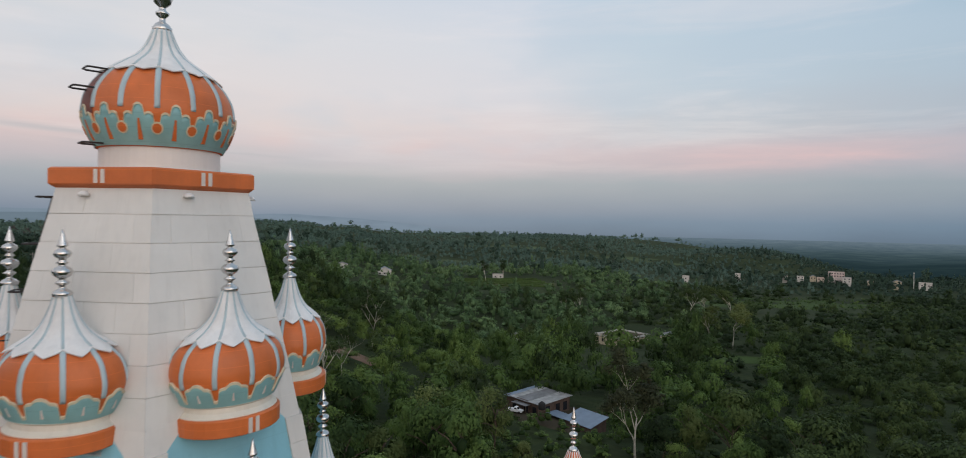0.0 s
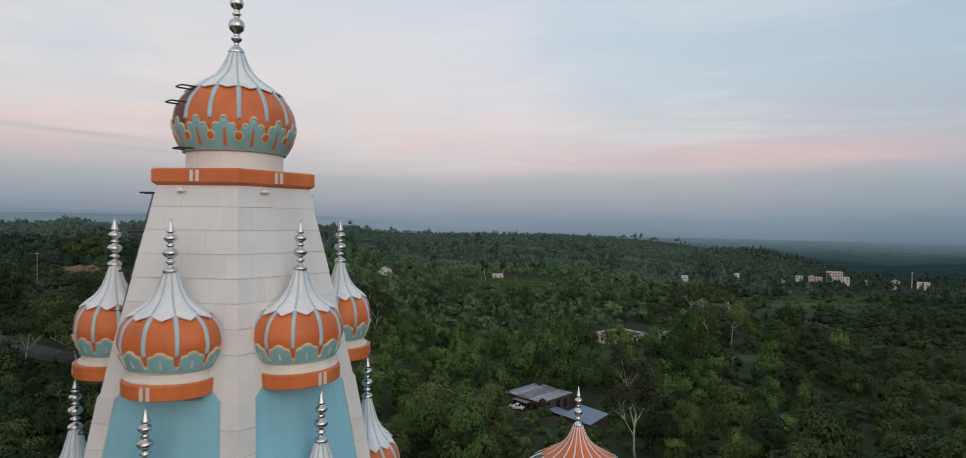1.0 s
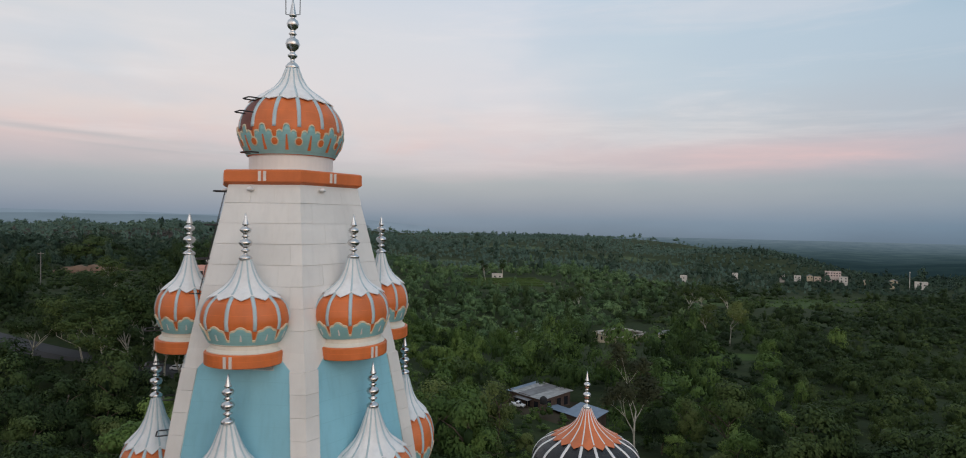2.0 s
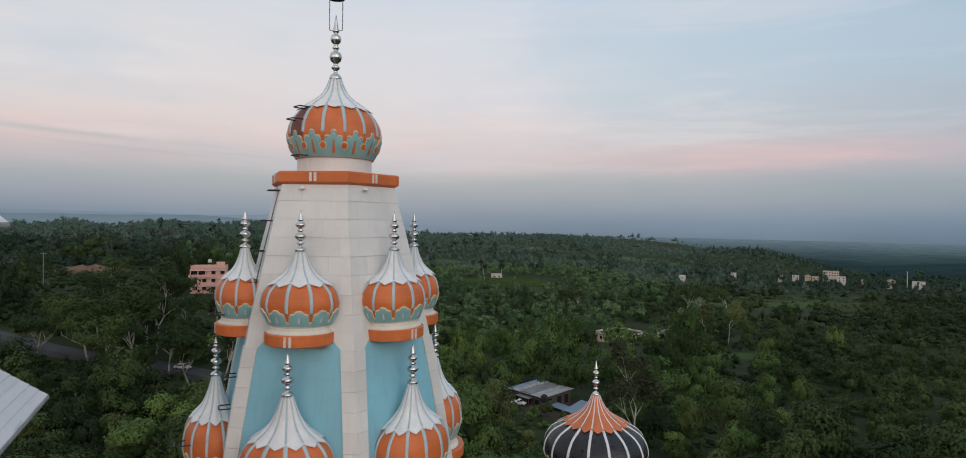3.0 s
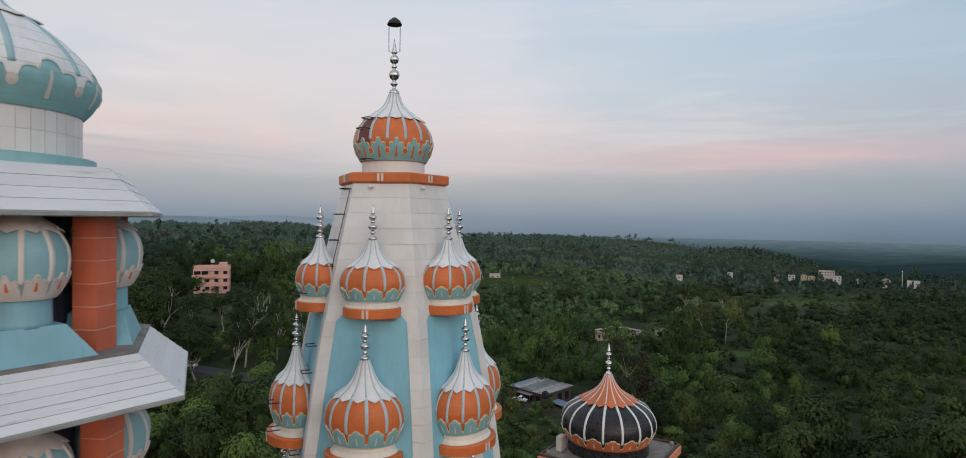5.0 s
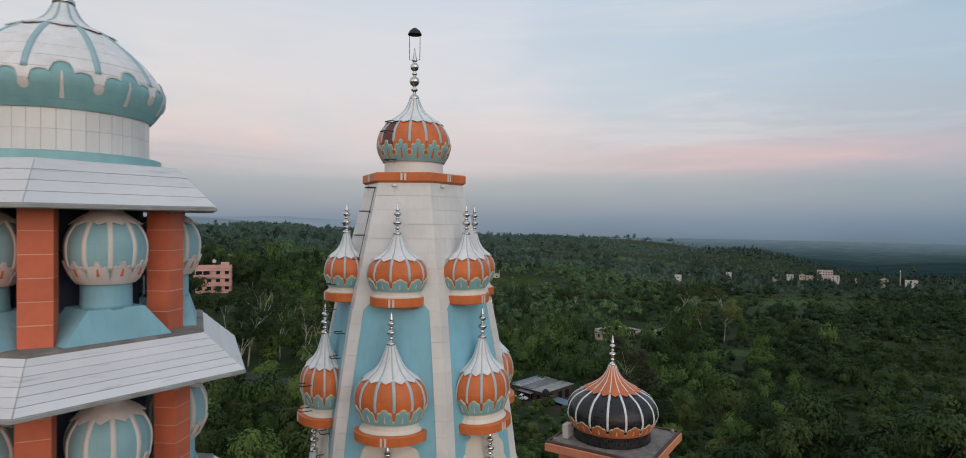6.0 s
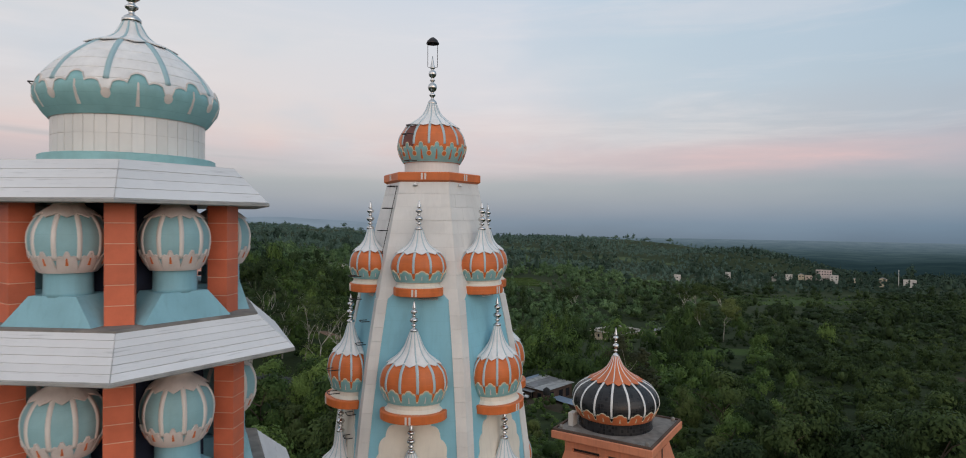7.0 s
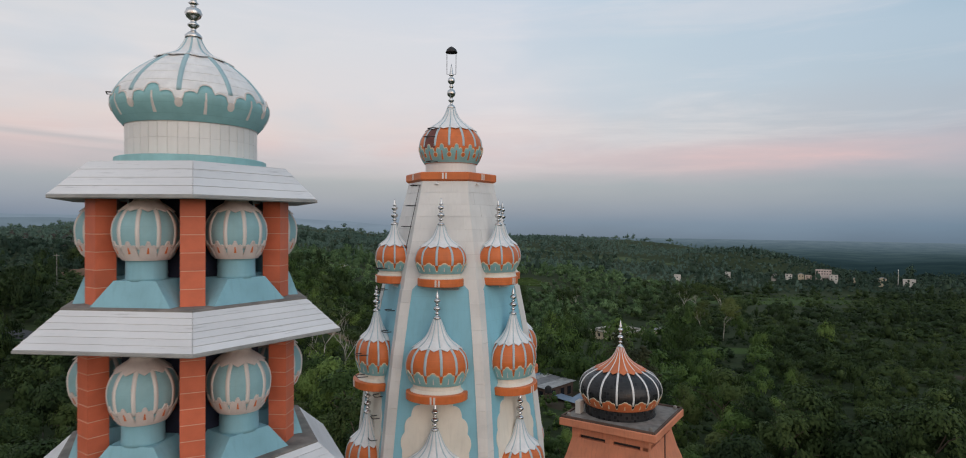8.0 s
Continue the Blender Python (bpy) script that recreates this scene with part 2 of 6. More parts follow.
def black_tiles():
    """Black glazed tile in small courses, with pale grey dusty joints."""
    m = bpy.data.materials.new("black_glazed_tile")
    m.use_nodes = True
    w = Nodes(m.node_tree)
    co = w.add("ShaderNodeTexCoord").outputs["Object"]
    sep = w.add("ShaderNodeSeparateXYZ", {0: co})
    dust = w.add("ShaderNodeTexNoise", {"Vector": co, "Scale": 2.5, "Detail": 6.0}).outputs[0]
    row = w.math("DIVIDE", sep.outputs[2], 0.17)
    turn = w.math("MULTIPLY", w.math("ARCTAN2", sep.outputs[1], sep.outputs[0]), 80 / 6.28319)
    lines = w.math("MAXIMUM", w.math("GREATER_THAN", w.math("ABSOLUTE", w.math("SUBTRACT", w.math("FRACT", row), 0.5)), 0.455),
                   w.math("GREATER_THAN", w.math("ABSOLUTE", w.math("SUBTRACT", w.math("FRACT", turn), 0.5)), 0.455))
    cell = w.add("ShaderNodeTexWhiteNoise", {0: w.add("ShaderNodeCombineXYZ", {0: w.math("FLOOR", row), 1: w.math("FLOOR", turn)}).outputs[0]}).outputs[0]
    col = w.mix(cell, (0.010, 0.010, 0.012), (0.017, 0.017, 0.019))
    col = w.mix(w.math("MULTIPLY", w.ramp(dust, [(0.45, grey(0)), (0.75, grey(1))]), 0.2), col, (0.036, 0.035, 0.034))
    col = w.mix(w.math("MULTIPLY", lines, w.ramp(dust, [(0.3, grey(0.3)), (0.6, grey(0.85))])), col, (0.050, 0.049, 0.048))
    rg = w.mix(lines, w.ramp(cell, [(0.0, grey(0.22)), (1.0, grey(0.36))]), grey(0.8))
    bp = w.add("ShaderNodeBump", {"Strength": 0.25, "Distance": 0.01, "Height": w.math("SUBTRACT", cell, w.math("MULTIPLY", lines, 2.0))}).outputs[0]
    p = w.add("ShaderNodeBsdfPrincipled", {"Base Color": col, "Roughness": rg, "Specular IOR Level": 0.4, "Normal": bp})
    w.add("ShaderNodeOutputMaterial", {0: p.outputs[0]})
    return m


BLACK_TILE = black_tiles()
MAROON = surface("weathered_maroon_paint", (0.17, 0.055, 0.042), 0.6, vary=0.35, scale=3.0, bump=0.12, streak=0.25)
DOME_ORANGE = surface("worn_orange_dome_paint", (0.60, 0.165, 0.058), 0.5, vary=0.2, scale=1.6, bump=0.1, streak=0.15)
WHITE_RIB = surface("white_rib_paint", (0.72, 0.71, 0.70), 0.5, vary=0.1)
STRIPE = surface("pale_stripe_paint", (0.68, 0.62, 0.58), 0.5, vary=0.1)
BARK_PALE = surface("pale_eucalyptus_bark", (0.46, 0.43, 0.36), 0.8, vary=0.45, scale=1.2, fine=8, bump=0.4)
BARK = surface("brown_bark", (0.10, 0.075, 0.055), 0.9, vary=0.4, scale=3, bump=0.5)
LEAF_A = leafy("mixed_green_leaves", (0.020, 0.042, 0.013), (0.090, 0.154, 0.039), (0.205, 0.290, 0.073), 0.055, 4.0)
LEAF_B = leafy("dark_green_leaves", (0.016, 0.032, 0.012), (0.041, 0.069, 0.022), (0.100, 0.141, 0.042), 0.08, 4.0)
LEAF_C = leafy("olive_green_leaves", (0.038, 0.060, 0.019), (0.092, 0.125, 0.039), (0.170, 0.205, 0.066), 0.06, 4.0)
LEAF_DRY = leafy("dry_brown_leaves", (0.062, 0.058, 0.050), (0.088, 0.076, 0.066), (0.115, 0.098, 0.082), 0.012, 0.4)
LEAF_GUM = leafy("grey_green_gum_leaves", (0.032, 0.039, 0.020), (0.068, 0.077, 0.036), (0.116, 0.124, 0.056), 0.08, 4.0)
# next three: distance haze put into the leaf colour, greyer and bluer
LEAF_MID = leafy("haze_tinted_green_leaves", (0.044, 0.086, 0.038), (0.124, 0.206, 0.086), (0.232, 0.330, 0.136), 0.04)
LEAF_FAR = leafy("haze_tinted_far_leaves", (0.066, 0.112, 0.090), (0.100, 0.158, 0.120), (0.140, 0.202, 0.145), 0.010, 0.35)
LEAF_DUSK = leafy("haze_tinted_dark_leaves", (0.023, 0.045, 0.031), (0.047, 0.080, 0.052), (0.086, 0.124, 0.077), 0.012, 0.4)
TAR = surface("grey_tarmac", (0.060, 0.060, 0.064), 0.9, vary=0.25, scale=0.2, fine=3, bump=0.2)
PINK_WALL = surface("pink_wall_paint", (0.66, 0.36, 0.30), 0.7, vary=0.12, scale=0.4)
PALE_WALL = surface("pale_house_wall", (0.60, 0.57, 0.53), 0.7, vary=0.2, scale=0.4, streak=0.2)
SAND_WALL = surface("sand_coloured_wall", (0.56, 0.47, 0.34), 0.8, vary=0.25, scale=0.4, streak=0.2)
BRICK = surface("red_brown_brick_wall", (0.105, 0.068, 0.052), 0.9, vary=0.35, scale=1.0, joints=(0.3, 0.5))
TIN = surface("grey_tin_roof", (0.20, 0.20, 0.205), 0.65, metal=0.0, vary=0.45, scale=0.5, streak=0.3)
BLUE_TIN = surface("blue_grey_tin_roof", (0.19, 0.25, 0.33), 0.5, metal=0.0, vary=0.2, scale=0.5, streak=0.2)
GLASS_DARK = surface("dark_window_pane", (0.02, 0.022, 0.028), 0.15, vary=0.2)
WHITE_CAR = surface("white_car_paint", (0.72, 0.72, 0.72), 0.25, vary=0.05)
RUBBER = surface("black_rubber", (0.02, 0.02, 0.02), 0.8)
EARTH = surface("bare_red_earth", (0.20, 0.125, 0.085), 0.95, vary=0.3, scale=0.3, bump=0.4)


def ground_material():
    m = bpy.data.materials.new("grass_and_earth")
    m.use_nodes = True
    w = Nodes(m.node_tree)
    pos = w.add("ShaderNodeNewGeometry").outputs["Position"]
    n1 = w.add("ShaderNodeTexNoise", {"Vector": pos, "Scale": 0.02, "Detail": 8.0, "Roughness": 0.65}).outputs[0]
    n2 = w.add("ShaderNodeTexNoise", {"Vector": pos, "Scale": 0.35, "Detail": 6.0}).outputs[0]
    n3 = w.add("ShaderNodeTexNoise", {"Vector": pos, "Scale": 0.005, "Detail": 5.0}).outputs[0]
    col = w.mix(w.ramp(n1, [(0.35, grey(0)), (0.65, grey(1))]), (0.026, 0.036, 0.016), (0.050, 0.066, 0.026))
    col = w.mix(w.math("MULTIPLY", w.ramp(n3, [(0.55, grey(0)), (0.7, grey(1))]), 0.5), col, (0.052, 0.056, 0.034))
    col = w.mix(w.math("MULTIPLY", w.ramp(n2, [(0.4, grey(0)), (0.7, grey(1))]), 0.6), col, (0.022, 0.036, 0.018))
    bp = w.add("ShaderNodeBump", {"Strength": 0.8, "Distance": 0.5, "Height": n2}).outputs[0]
    p = w.add("ShaderNodeBsdfPrincipled", {"Base Color": col, "Roughness": 0.95, "Specular IOR Level": 0.1, "Normal": bp})
    w.add("ShaderNodeOutputMaterial", {0: p.outputs[0]})
    return m


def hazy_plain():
    """The far plain as a glowing backdrop, its evening haze painted in, paler with distance."""
    m = bpy.data.materials.new("far_plain_painted_haze")
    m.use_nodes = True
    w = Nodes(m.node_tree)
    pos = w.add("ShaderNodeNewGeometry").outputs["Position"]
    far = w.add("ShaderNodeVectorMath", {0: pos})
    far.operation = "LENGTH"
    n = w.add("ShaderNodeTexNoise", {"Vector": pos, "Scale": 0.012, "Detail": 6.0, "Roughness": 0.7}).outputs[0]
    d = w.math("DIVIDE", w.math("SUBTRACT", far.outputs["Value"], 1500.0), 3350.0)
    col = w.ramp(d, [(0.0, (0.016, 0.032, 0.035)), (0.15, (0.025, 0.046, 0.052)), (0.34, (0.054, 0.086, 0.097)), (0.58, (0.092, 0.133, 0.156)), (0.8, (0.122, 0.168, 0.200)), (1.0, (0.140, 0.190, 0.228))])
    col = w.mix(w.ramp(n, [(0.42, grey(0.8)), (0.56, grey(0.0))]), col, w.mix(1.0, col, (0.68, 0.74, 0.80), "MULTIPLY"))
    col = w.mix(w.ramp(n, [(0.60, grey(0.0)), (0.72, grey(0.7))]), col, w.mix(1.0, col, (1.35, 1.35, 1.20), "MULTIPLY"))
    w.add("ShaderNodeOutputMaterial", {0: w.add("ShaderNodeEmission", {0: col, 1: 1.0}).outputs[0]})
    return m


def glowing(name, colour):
    """Far-off hills and haze that glow, with miles of evening air painted into the colour."""
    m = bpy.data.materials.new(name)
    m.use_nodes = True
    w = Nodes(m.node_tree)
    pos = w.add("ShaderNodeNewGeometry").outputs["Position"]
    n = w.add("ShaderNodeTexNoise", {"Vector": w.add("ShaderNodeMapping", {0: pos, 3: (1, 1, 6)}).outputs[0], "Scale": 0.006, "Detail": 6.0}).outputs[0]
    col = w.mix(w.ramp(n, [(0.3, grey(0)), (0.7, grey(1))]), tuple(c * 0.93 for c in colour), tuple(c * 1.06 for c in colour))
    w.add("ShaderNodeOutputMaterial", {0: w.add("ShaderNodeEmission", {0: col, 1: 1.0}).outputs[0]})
    return m


GROUND = ground_material()
# ---------- mesh helpers ----------


def make_mesh(name, verts, faces, material, smooth=False):
    me = bpy.data.meshes.new(name)
    me.from_pydata([tuple(v) for v in verts], [], faces)
    me.materials.append(material)
    me.validate()
    if smooth:
        me.polygons.foreach_set("use_smooth", [True] * len(me.polygons))
    me.update()
    return me


def part(name, geo, material, parent, label="", smooth=False):
    """One mesh object under a thing or part; geo is (verts, faces) in the parent's own space."""
    ob = new(name, make_mesh(name, geo[0], geo[1], material, smooth))
    ob.parent = parent
    if label:
        ob["label"] = label
    return ob


def thing(name, at, label, category, group="", kind="", turn=0.0):
    ob = new(name)
    ob.empty_display_size = 0.2
    ob.matrix_world = pose(*at, 0, 0, turn)
    return tagged(ob, label, category, group, kind)


def curve_through(pts, n):
    """Catmull-Rom samples through a short list of (r, z)."""
    p = [np.array(q, float) for q in pts]
    p = [2 * p[0] - p[1]] + p + [2 * p[-1] - p[-2]]
    out = []
    for i in range(1, len(p) - 2):
        for k in range(n):
            t = k / n
            a, b, c, d = p[i - 1], p[i], p[i + 1], p[i + 2]
            out.append(0.5 * (2 * b + (c - a) * t + (2 * a - 5 * b + 4 * c - d) * t * t + (3 * b - a - 3 * c + d) * t ** 3))
    out.append(p[-2])
    return [(float(a), float(b)) for a, b in out]


def lathe(profile, seg, sx=1.0, cap=True):
    verts, faces = [], []
    for r, z in profile:
        for k in range(seg):
            a = 2 * math.pi * k / seg
            verts.append((sx * r * math.cos(a), r * math.sin(a), z))
    for j in range(len(profile) - 1):
        for k in range(seg):
            k2 = (k + 1) % seg
            faces.append((j * seg + k, (j + 1) * seg + k, (j + 1) * seg + k2, j * seg + k2))
    if cap:
        faces.append(tuple(range(seg)))
        faces.append(tuple(reversed(range((len(profile) - 1) * seg, len(profile) * seg))))
    return verts, faces


def box(x0, x1, y0, y1, z0, z1, bevel=0.0):
    b = bevel
    if b <= 0:
        v = [(x, y, z) for z in (z0, z1) for y in (y0, y1) for x in (x0, x1)]
        return v, [(0, 2, 3, 1), (4, 5, 7, 6), (0, 1, 5, 4), (2, 6, 7, 3), (0, 4, 6, 2), (1, 3, 7, 5)]
    ring = lambda i, z: [(x0 + i, y0 + i, z), (x1 - i, y0 + i, z), (x1 - i, y1 - i, z), (x0 + i, y1 - i, z)]
    v = ring(b, z0) + ring(0, z0 + b) + ring(0, z1 - b) + ring(b, z1)
    f = [(3, 2, 1, 0), (12, 13, 14, 15)]
    for j in range(3):
        for k in range(4):
            k2 = (k + 1) % 4
            f.append((j * 4 + k, j * 4 + k2, (j + 1) * 4 + k2, (j + 1) * 4 + k))
    return v, f


def joined(*geos):
    verts, faces = [], []
    for v, f in geos:
        o = len(verts)
        verts += list(v)
        faces += [tuple(i + o for i in q) for q in f]
    return verts, faces


def moved(geo, m):
    return [tuple(m @ Vector(v)) for v in geo[0]], geo[1]


def tube(pts, radii, seg=8):
    """A tapered tube along points."""
    verts, faces = [], []
    pts = [Vector(p) for p in pts]
    for i, p in enumerate(pts):
        d = (pts[min(i + 1, len(pts) - 1)] - pts[max(i - 1, 0)]).normalized()
        a = d.cross(Vector((0.31, 0.95, 0.11))).normalized()
        b = d.cross(a)
        for k in range(seg):
            t = 2 * math.pi * k / seg
            verts.append(tuple(p + (a * math.cos(t) + b * math.sin(t)) * radii[i]))
    for j in range(len(pts) - 1):
        for k in range(seg):
            k2 = (k + 1) % seg
            faces.append((j * seg + k, j * seg + k2, (j + 1) * seg + k2, (j + 1) * seg + k))
    faces.append(tuple(reversed(range(seg))))
    faces.append(tuple(range((len(pts) - 1) * seg, len(pts) * seg)))
    return verts, faces


def prism(outline, y0, y1):
    """An outline in (x, z), swept from y0 to y1."""
    n = len(outline)
    verts = [(x, y0, z) for x, z in outline] + [(x, y1, z) for x, z in outline]
    faces = [tuple(range(n)), tuple(reversed(range(n, 2 * n)))]
    faces += [(i, i + n, (i + 1) % n + n, (i + 1) % n) for i in range(n)]
    return verts, faces


# ---------- onion domes ----------
FINIAL = [(0.135, 0.0), (0.14, 0.05), (0.10, 0.09), (0.045, 0.12), (0.045, 0.16), (0.09, 0.19), (0.10, 0.21), (0.05, 0.24), (0.05, 0.27), (0.115, 0.31), (0.145, 0.37), (0.115, 0.43), (0.05, 0.46), (0.05, 0.49), (0.085, 0.51), (0.05, 0.54), (0.05, 0.57), (0.10, 0.60), (0.125, 0.65), (0.10, 0.70), (0.045, 0.73), (0.045, 0.75), (0.078, 0.765), (0.070, 0.785), (0.048, 0.86), (0.026, 0.95), (0.004, 1.03)]


def scallop(u, drip, neck):
    """Height 0 to 1 of the cusped edge, u from -0.5 (rib) to 0.5 (rib): a trefoil between round-ended drips."""
    broad = neck > 0.08
    h = 0.48 if broad else 0.62
    for c, half, base, amp in (((0.0, 0.20, 0.78, 0.22), (0.25, 0.20, 0.52, 0.30), (-0.25, 0.20, 0.52, 0.30)) if broad else ((0.0, 0.165, 0.77, 0.23), (0.275, 0.155, 0.62, 0.17), (-0.275, 0.155, 0.62, 0.17))):
        q = (u - c) / half
        if abs(q) < 1:
            h = max(h, base + amp * math.sqrt(1 - q * q))
    e = (0.5 - abs(u)) / neck
    if e < 1:
        h = drip + 0.12 * (1 - math.sqrt(max(0.0, 1 - e * e))) + (0.0 if e < 0.93 else 0.1)
    return h


def onion(root, body, n, cap_z, cap_low, tip, band, paint, sx=1.0, seams=True, rib_w=0.09, phase=0.0, wedge=None, rib_mat=None, steps=18, courses=0.0, rib_low=None, drip=0.2, neck=0.06, drop=None, stain=None):
    """Dome, petal cap, ribs and cusped band, all following the profile body (r, z) from the base up to the neck.
    cap_z: height of the cap's notches; cap_low: how far its petals hang; band: (bottom, top) of the cusped band."""
    dome_mat, cap_mat, band_mat, rim_mat = paint
    prof = curve_through(body, 6)
    rs, zs = np.array([p[0] for p in prof]), np.array([p[1] for p in prof])

    def rad(z):
        return float(np.interp(z, zs, rs))

    def place(a, z, out):
        e = 0.01
        s = (rad(z + e) - rad(z - e)) / (2 * e)
        k = 1 / math.sqrt(1 + s * s)
        r, zz = rad(z) + out * k, z - out * s * k
        return (sx * r * math.cos(a), r * math.sin(a), zz)

    seg = n * 5
    lower = [p for p in prof if p[1] <= cap_z + 0.02]
    if courses:
        cut = []
        for z in np.arange(lower[0][1] + courses, cap_z, courses):
            cut += [(rad(z - 0.012), z - 0.012), (rad(z) - 0.012, z - 0.004), (rad(z) - 0.012, z + 0.004), (rad(z + 0.012), z + 0.012)]
        keep = [p for p in lower if all(abs(p[1] - c[1]) > 0.016 for c in cut)]
        lower = sorted(keep + cut, key=lambda p: p[1])
    part("dome", lathe(lower, seg, sx), dome_mat, root, smooth=not courses)
    step = 2 * math.pi / n
    # petal cap
    rows, cols = 8, n * 8
    verts, faces = [], []
    for side in (0, 1):
        for j in range(rows + 1):
            for k in range(cols):
                u = (k / 8.0) % 1.0 - 0.5
                a = phase + step * (k / 8.0)
                low = cap_z - cap_low * (1 - 2 * abs(u)) ** 0.9
                z = tip + (low - tip) * (j / rows)
                f = j / rows
                out = 0.012 + (0.022 if side == 0 else 0.0) * f + 0.018 * f * f + 0.012 * f * math.cos(2 * math.pi * u)
                verts.append(place(a, z, out))
    for side in (0, 1):
        o = side * (rows + 1) * cols
        for j in range(rows):
            for k in range(cols):
                k2 = (k + 1) % cols
                q = (o + j * cols + k, o + j * cols + k2, o + (j + 1) * cols + k2, o + (j + 1) * cols + k)
                faces.append(tuple(reversed(q)) if side == 0 else q)
    o = (rows + 1) * cols
    for k in range(cols):
        k2 = (k + 1) % cols
        faces.append((rows * cols + k, rows * cols + k2, o + rows * cols + k2, o + rows * cols + k))
    cap = part("petal_cap", (verts, faces), cap_mat, root, "white petal-edged cap")

    def strip(a, z_lo, z_hi, w0, w1, out0, out1, m=14):
        v, f = [], []
        for j in range(m + 1):
            t = j / m
            z = z_lo + (z_hi - z_lo) * t
            half = 0.5 * (w0 + (w1 - w0) * t) / max(0.12, rad(z))
            lift = out0 + (out1 - out0) * t
            for da, o2 in ((-half, -0.01), (-half * 0.8, lift), (half * 0.8, lift), (half, -0.01)):
                v.append(place(a + da, z, o2))
        for j in range(m):
            for k in range(3):
                i = j * 4 + k
                f.append((i, i + 1, i + 5, i + 4))
        f += [(3, 2, 1, 0), (m * 4, m * 4 + 1, m * 4 + 2, m * 4 + 3)]
        return v, f

    lo = band[0] + 0.45 * (band[1] - band[0]) if rib_low is None else rib_low
    for k in range(n):
        a = phase + step * k
        part("rib", strip(a, lo, cap_z + 0.03, rib_w * 0.9, rib_w, 0.022, 0.022), rib_mat or RIB_BLUE, root, smooth=True)
        if seams:
            part("seam", strip(a, cap_z + 0.01, tip, rib_w * 0.55, rib_w * 0.3, 0.045, 0.018, 10), rib_mat or RIB_BLUE, cap, smooth=True)
    # cusped band and its raised rim
    cols = n * steps
    top = []
    for k in range(cols):
        u = (k / steps) % 1.0 - 0.5
        top.append(band[0] + (band[1] - band[0]) * scallop(u, drip, neck))
    verts, faces = [], []
    rows = 5
    for j in range(rows + 1):
        for k in range(cols):
            verts.append(place(phase + step * k / steps, band[0] + (top[k] - band[0]) * j / rows, 0.024))
    for k in range(cols):
        verts.append(place(phase + step * k / steps, top[k], -0.01))
    for j in range(rows + 1):
        for k in range(cols):
            k2 = (k + 1) % cols
            faces.append((j * cols + k, j * cols + k2, (j + 1) * cols + k2, (j + 1) * cols + k))
    b = part("scalloped_band", (verts, faces), band_mat, root, smooth=True)
    v, f = [], []
    for k in range(cols):
        t = top[k]
        for dz, out in ((0.018, -0.005), (0.018, 0.034), (-0.018, 0.034), (-0.018, 0.015)):
            v.append(place(phase + step * k / steps, t + dz, out))
    for k in range(cols):
        k2 = (k + 1) % cols
        for c in range(3):
            f.append((k * 4 + c, k * 4 + c + 1, k2 * 4 + c + 1, k2 * 4 + c))
    part("rim", (v, f), rim_mat, b, "cream raised rim")
    if wedge:
        mat_w, w_lo, w_hi, w = wedge
        for k in range(n):
            part("wedge", strip(phase + step * (k + 0.5), w_lo, w_hi, w, w * 0.4, 0.034, 0.034, 3), mat_w, b)
    if drop:
        # round-ended drops hanging into the band under each rib
        mat_d, radius = drop
        zc = band[0] + (band[1] - band[0]) * drip + 0.25 * radius

        def disc(a, r, out):
            pts = [(a + r * math.cos(q * math.pi / 9) / rad(zc), zc + r * 1.1 * math.sin(q * math.pi / 9)) for q in range(18)]
            v = [place(t, z, out) for t, z in pts] + [place(t, z, -0.01) for t, z in pts] + [place(a, zc, out + 0.004)]
            f = [(q, (q + 1) % 18, 36) for q in range(18)] + [(q, q + 18, (q + 1) % 18 + 18, (q + 1) % 18) for q in range(18)]
            return v, f
        for k in range(n):
            edge = part("drop_rim", disc(phase + step * k, radius + 0.022, 0.036), rim_mat, b)
            part("drop", disc(phase + step * k, radius, 0.042), mat_d, edge)
    if stain:
        # one weathered panel between two ribs
        k, mat_s, s_lo = stain
        v, f = [], []
        for j in range(13):
            for i in range(7):
                v.append(place(phase + step * (k + i / 6), s_lo + (cap_z + 0.02 - s_lo) * j / 12, 0.012))
        for j in range(12):
            for i in range(6):
                q = j * 7 + i
                f.append((q, q + 1, q + 8, q + 7))
        part("stained_panel", (v, f), mat_s, root, "dark weathered maroon panel", smooth=True)
    return rad


def finial_geo(scale_r, height):
    k = height / 1.03
    return lathe([(r * scale_r, z * k) for r, z in FINIAL], 20)


def hexagon(r, a0, z):
    return [(r * math.cos(radians(a0 + 60 * k)), r * math.sin(radians(a0 + 60 * k)), z) for k in range(6)]


def loft(rings, closed=True):
    n = len(rings[0])
    verts = [v for ring in rings for v in ring]
    faces = []
    for j in range(len(rings) - 1):
        for k in range(n):
            k2 = (k + 1) % n
            faces.append((j * n + k, j * n + k2, (j + 1) * n + k2, (j + 1) * n + k))
    if closed:
        faces.append(tuple(reversed(range(n))))
        faces.append(tuple(range((len(rings) - 1) * n, len(rings) * n)))
    return verts, faces


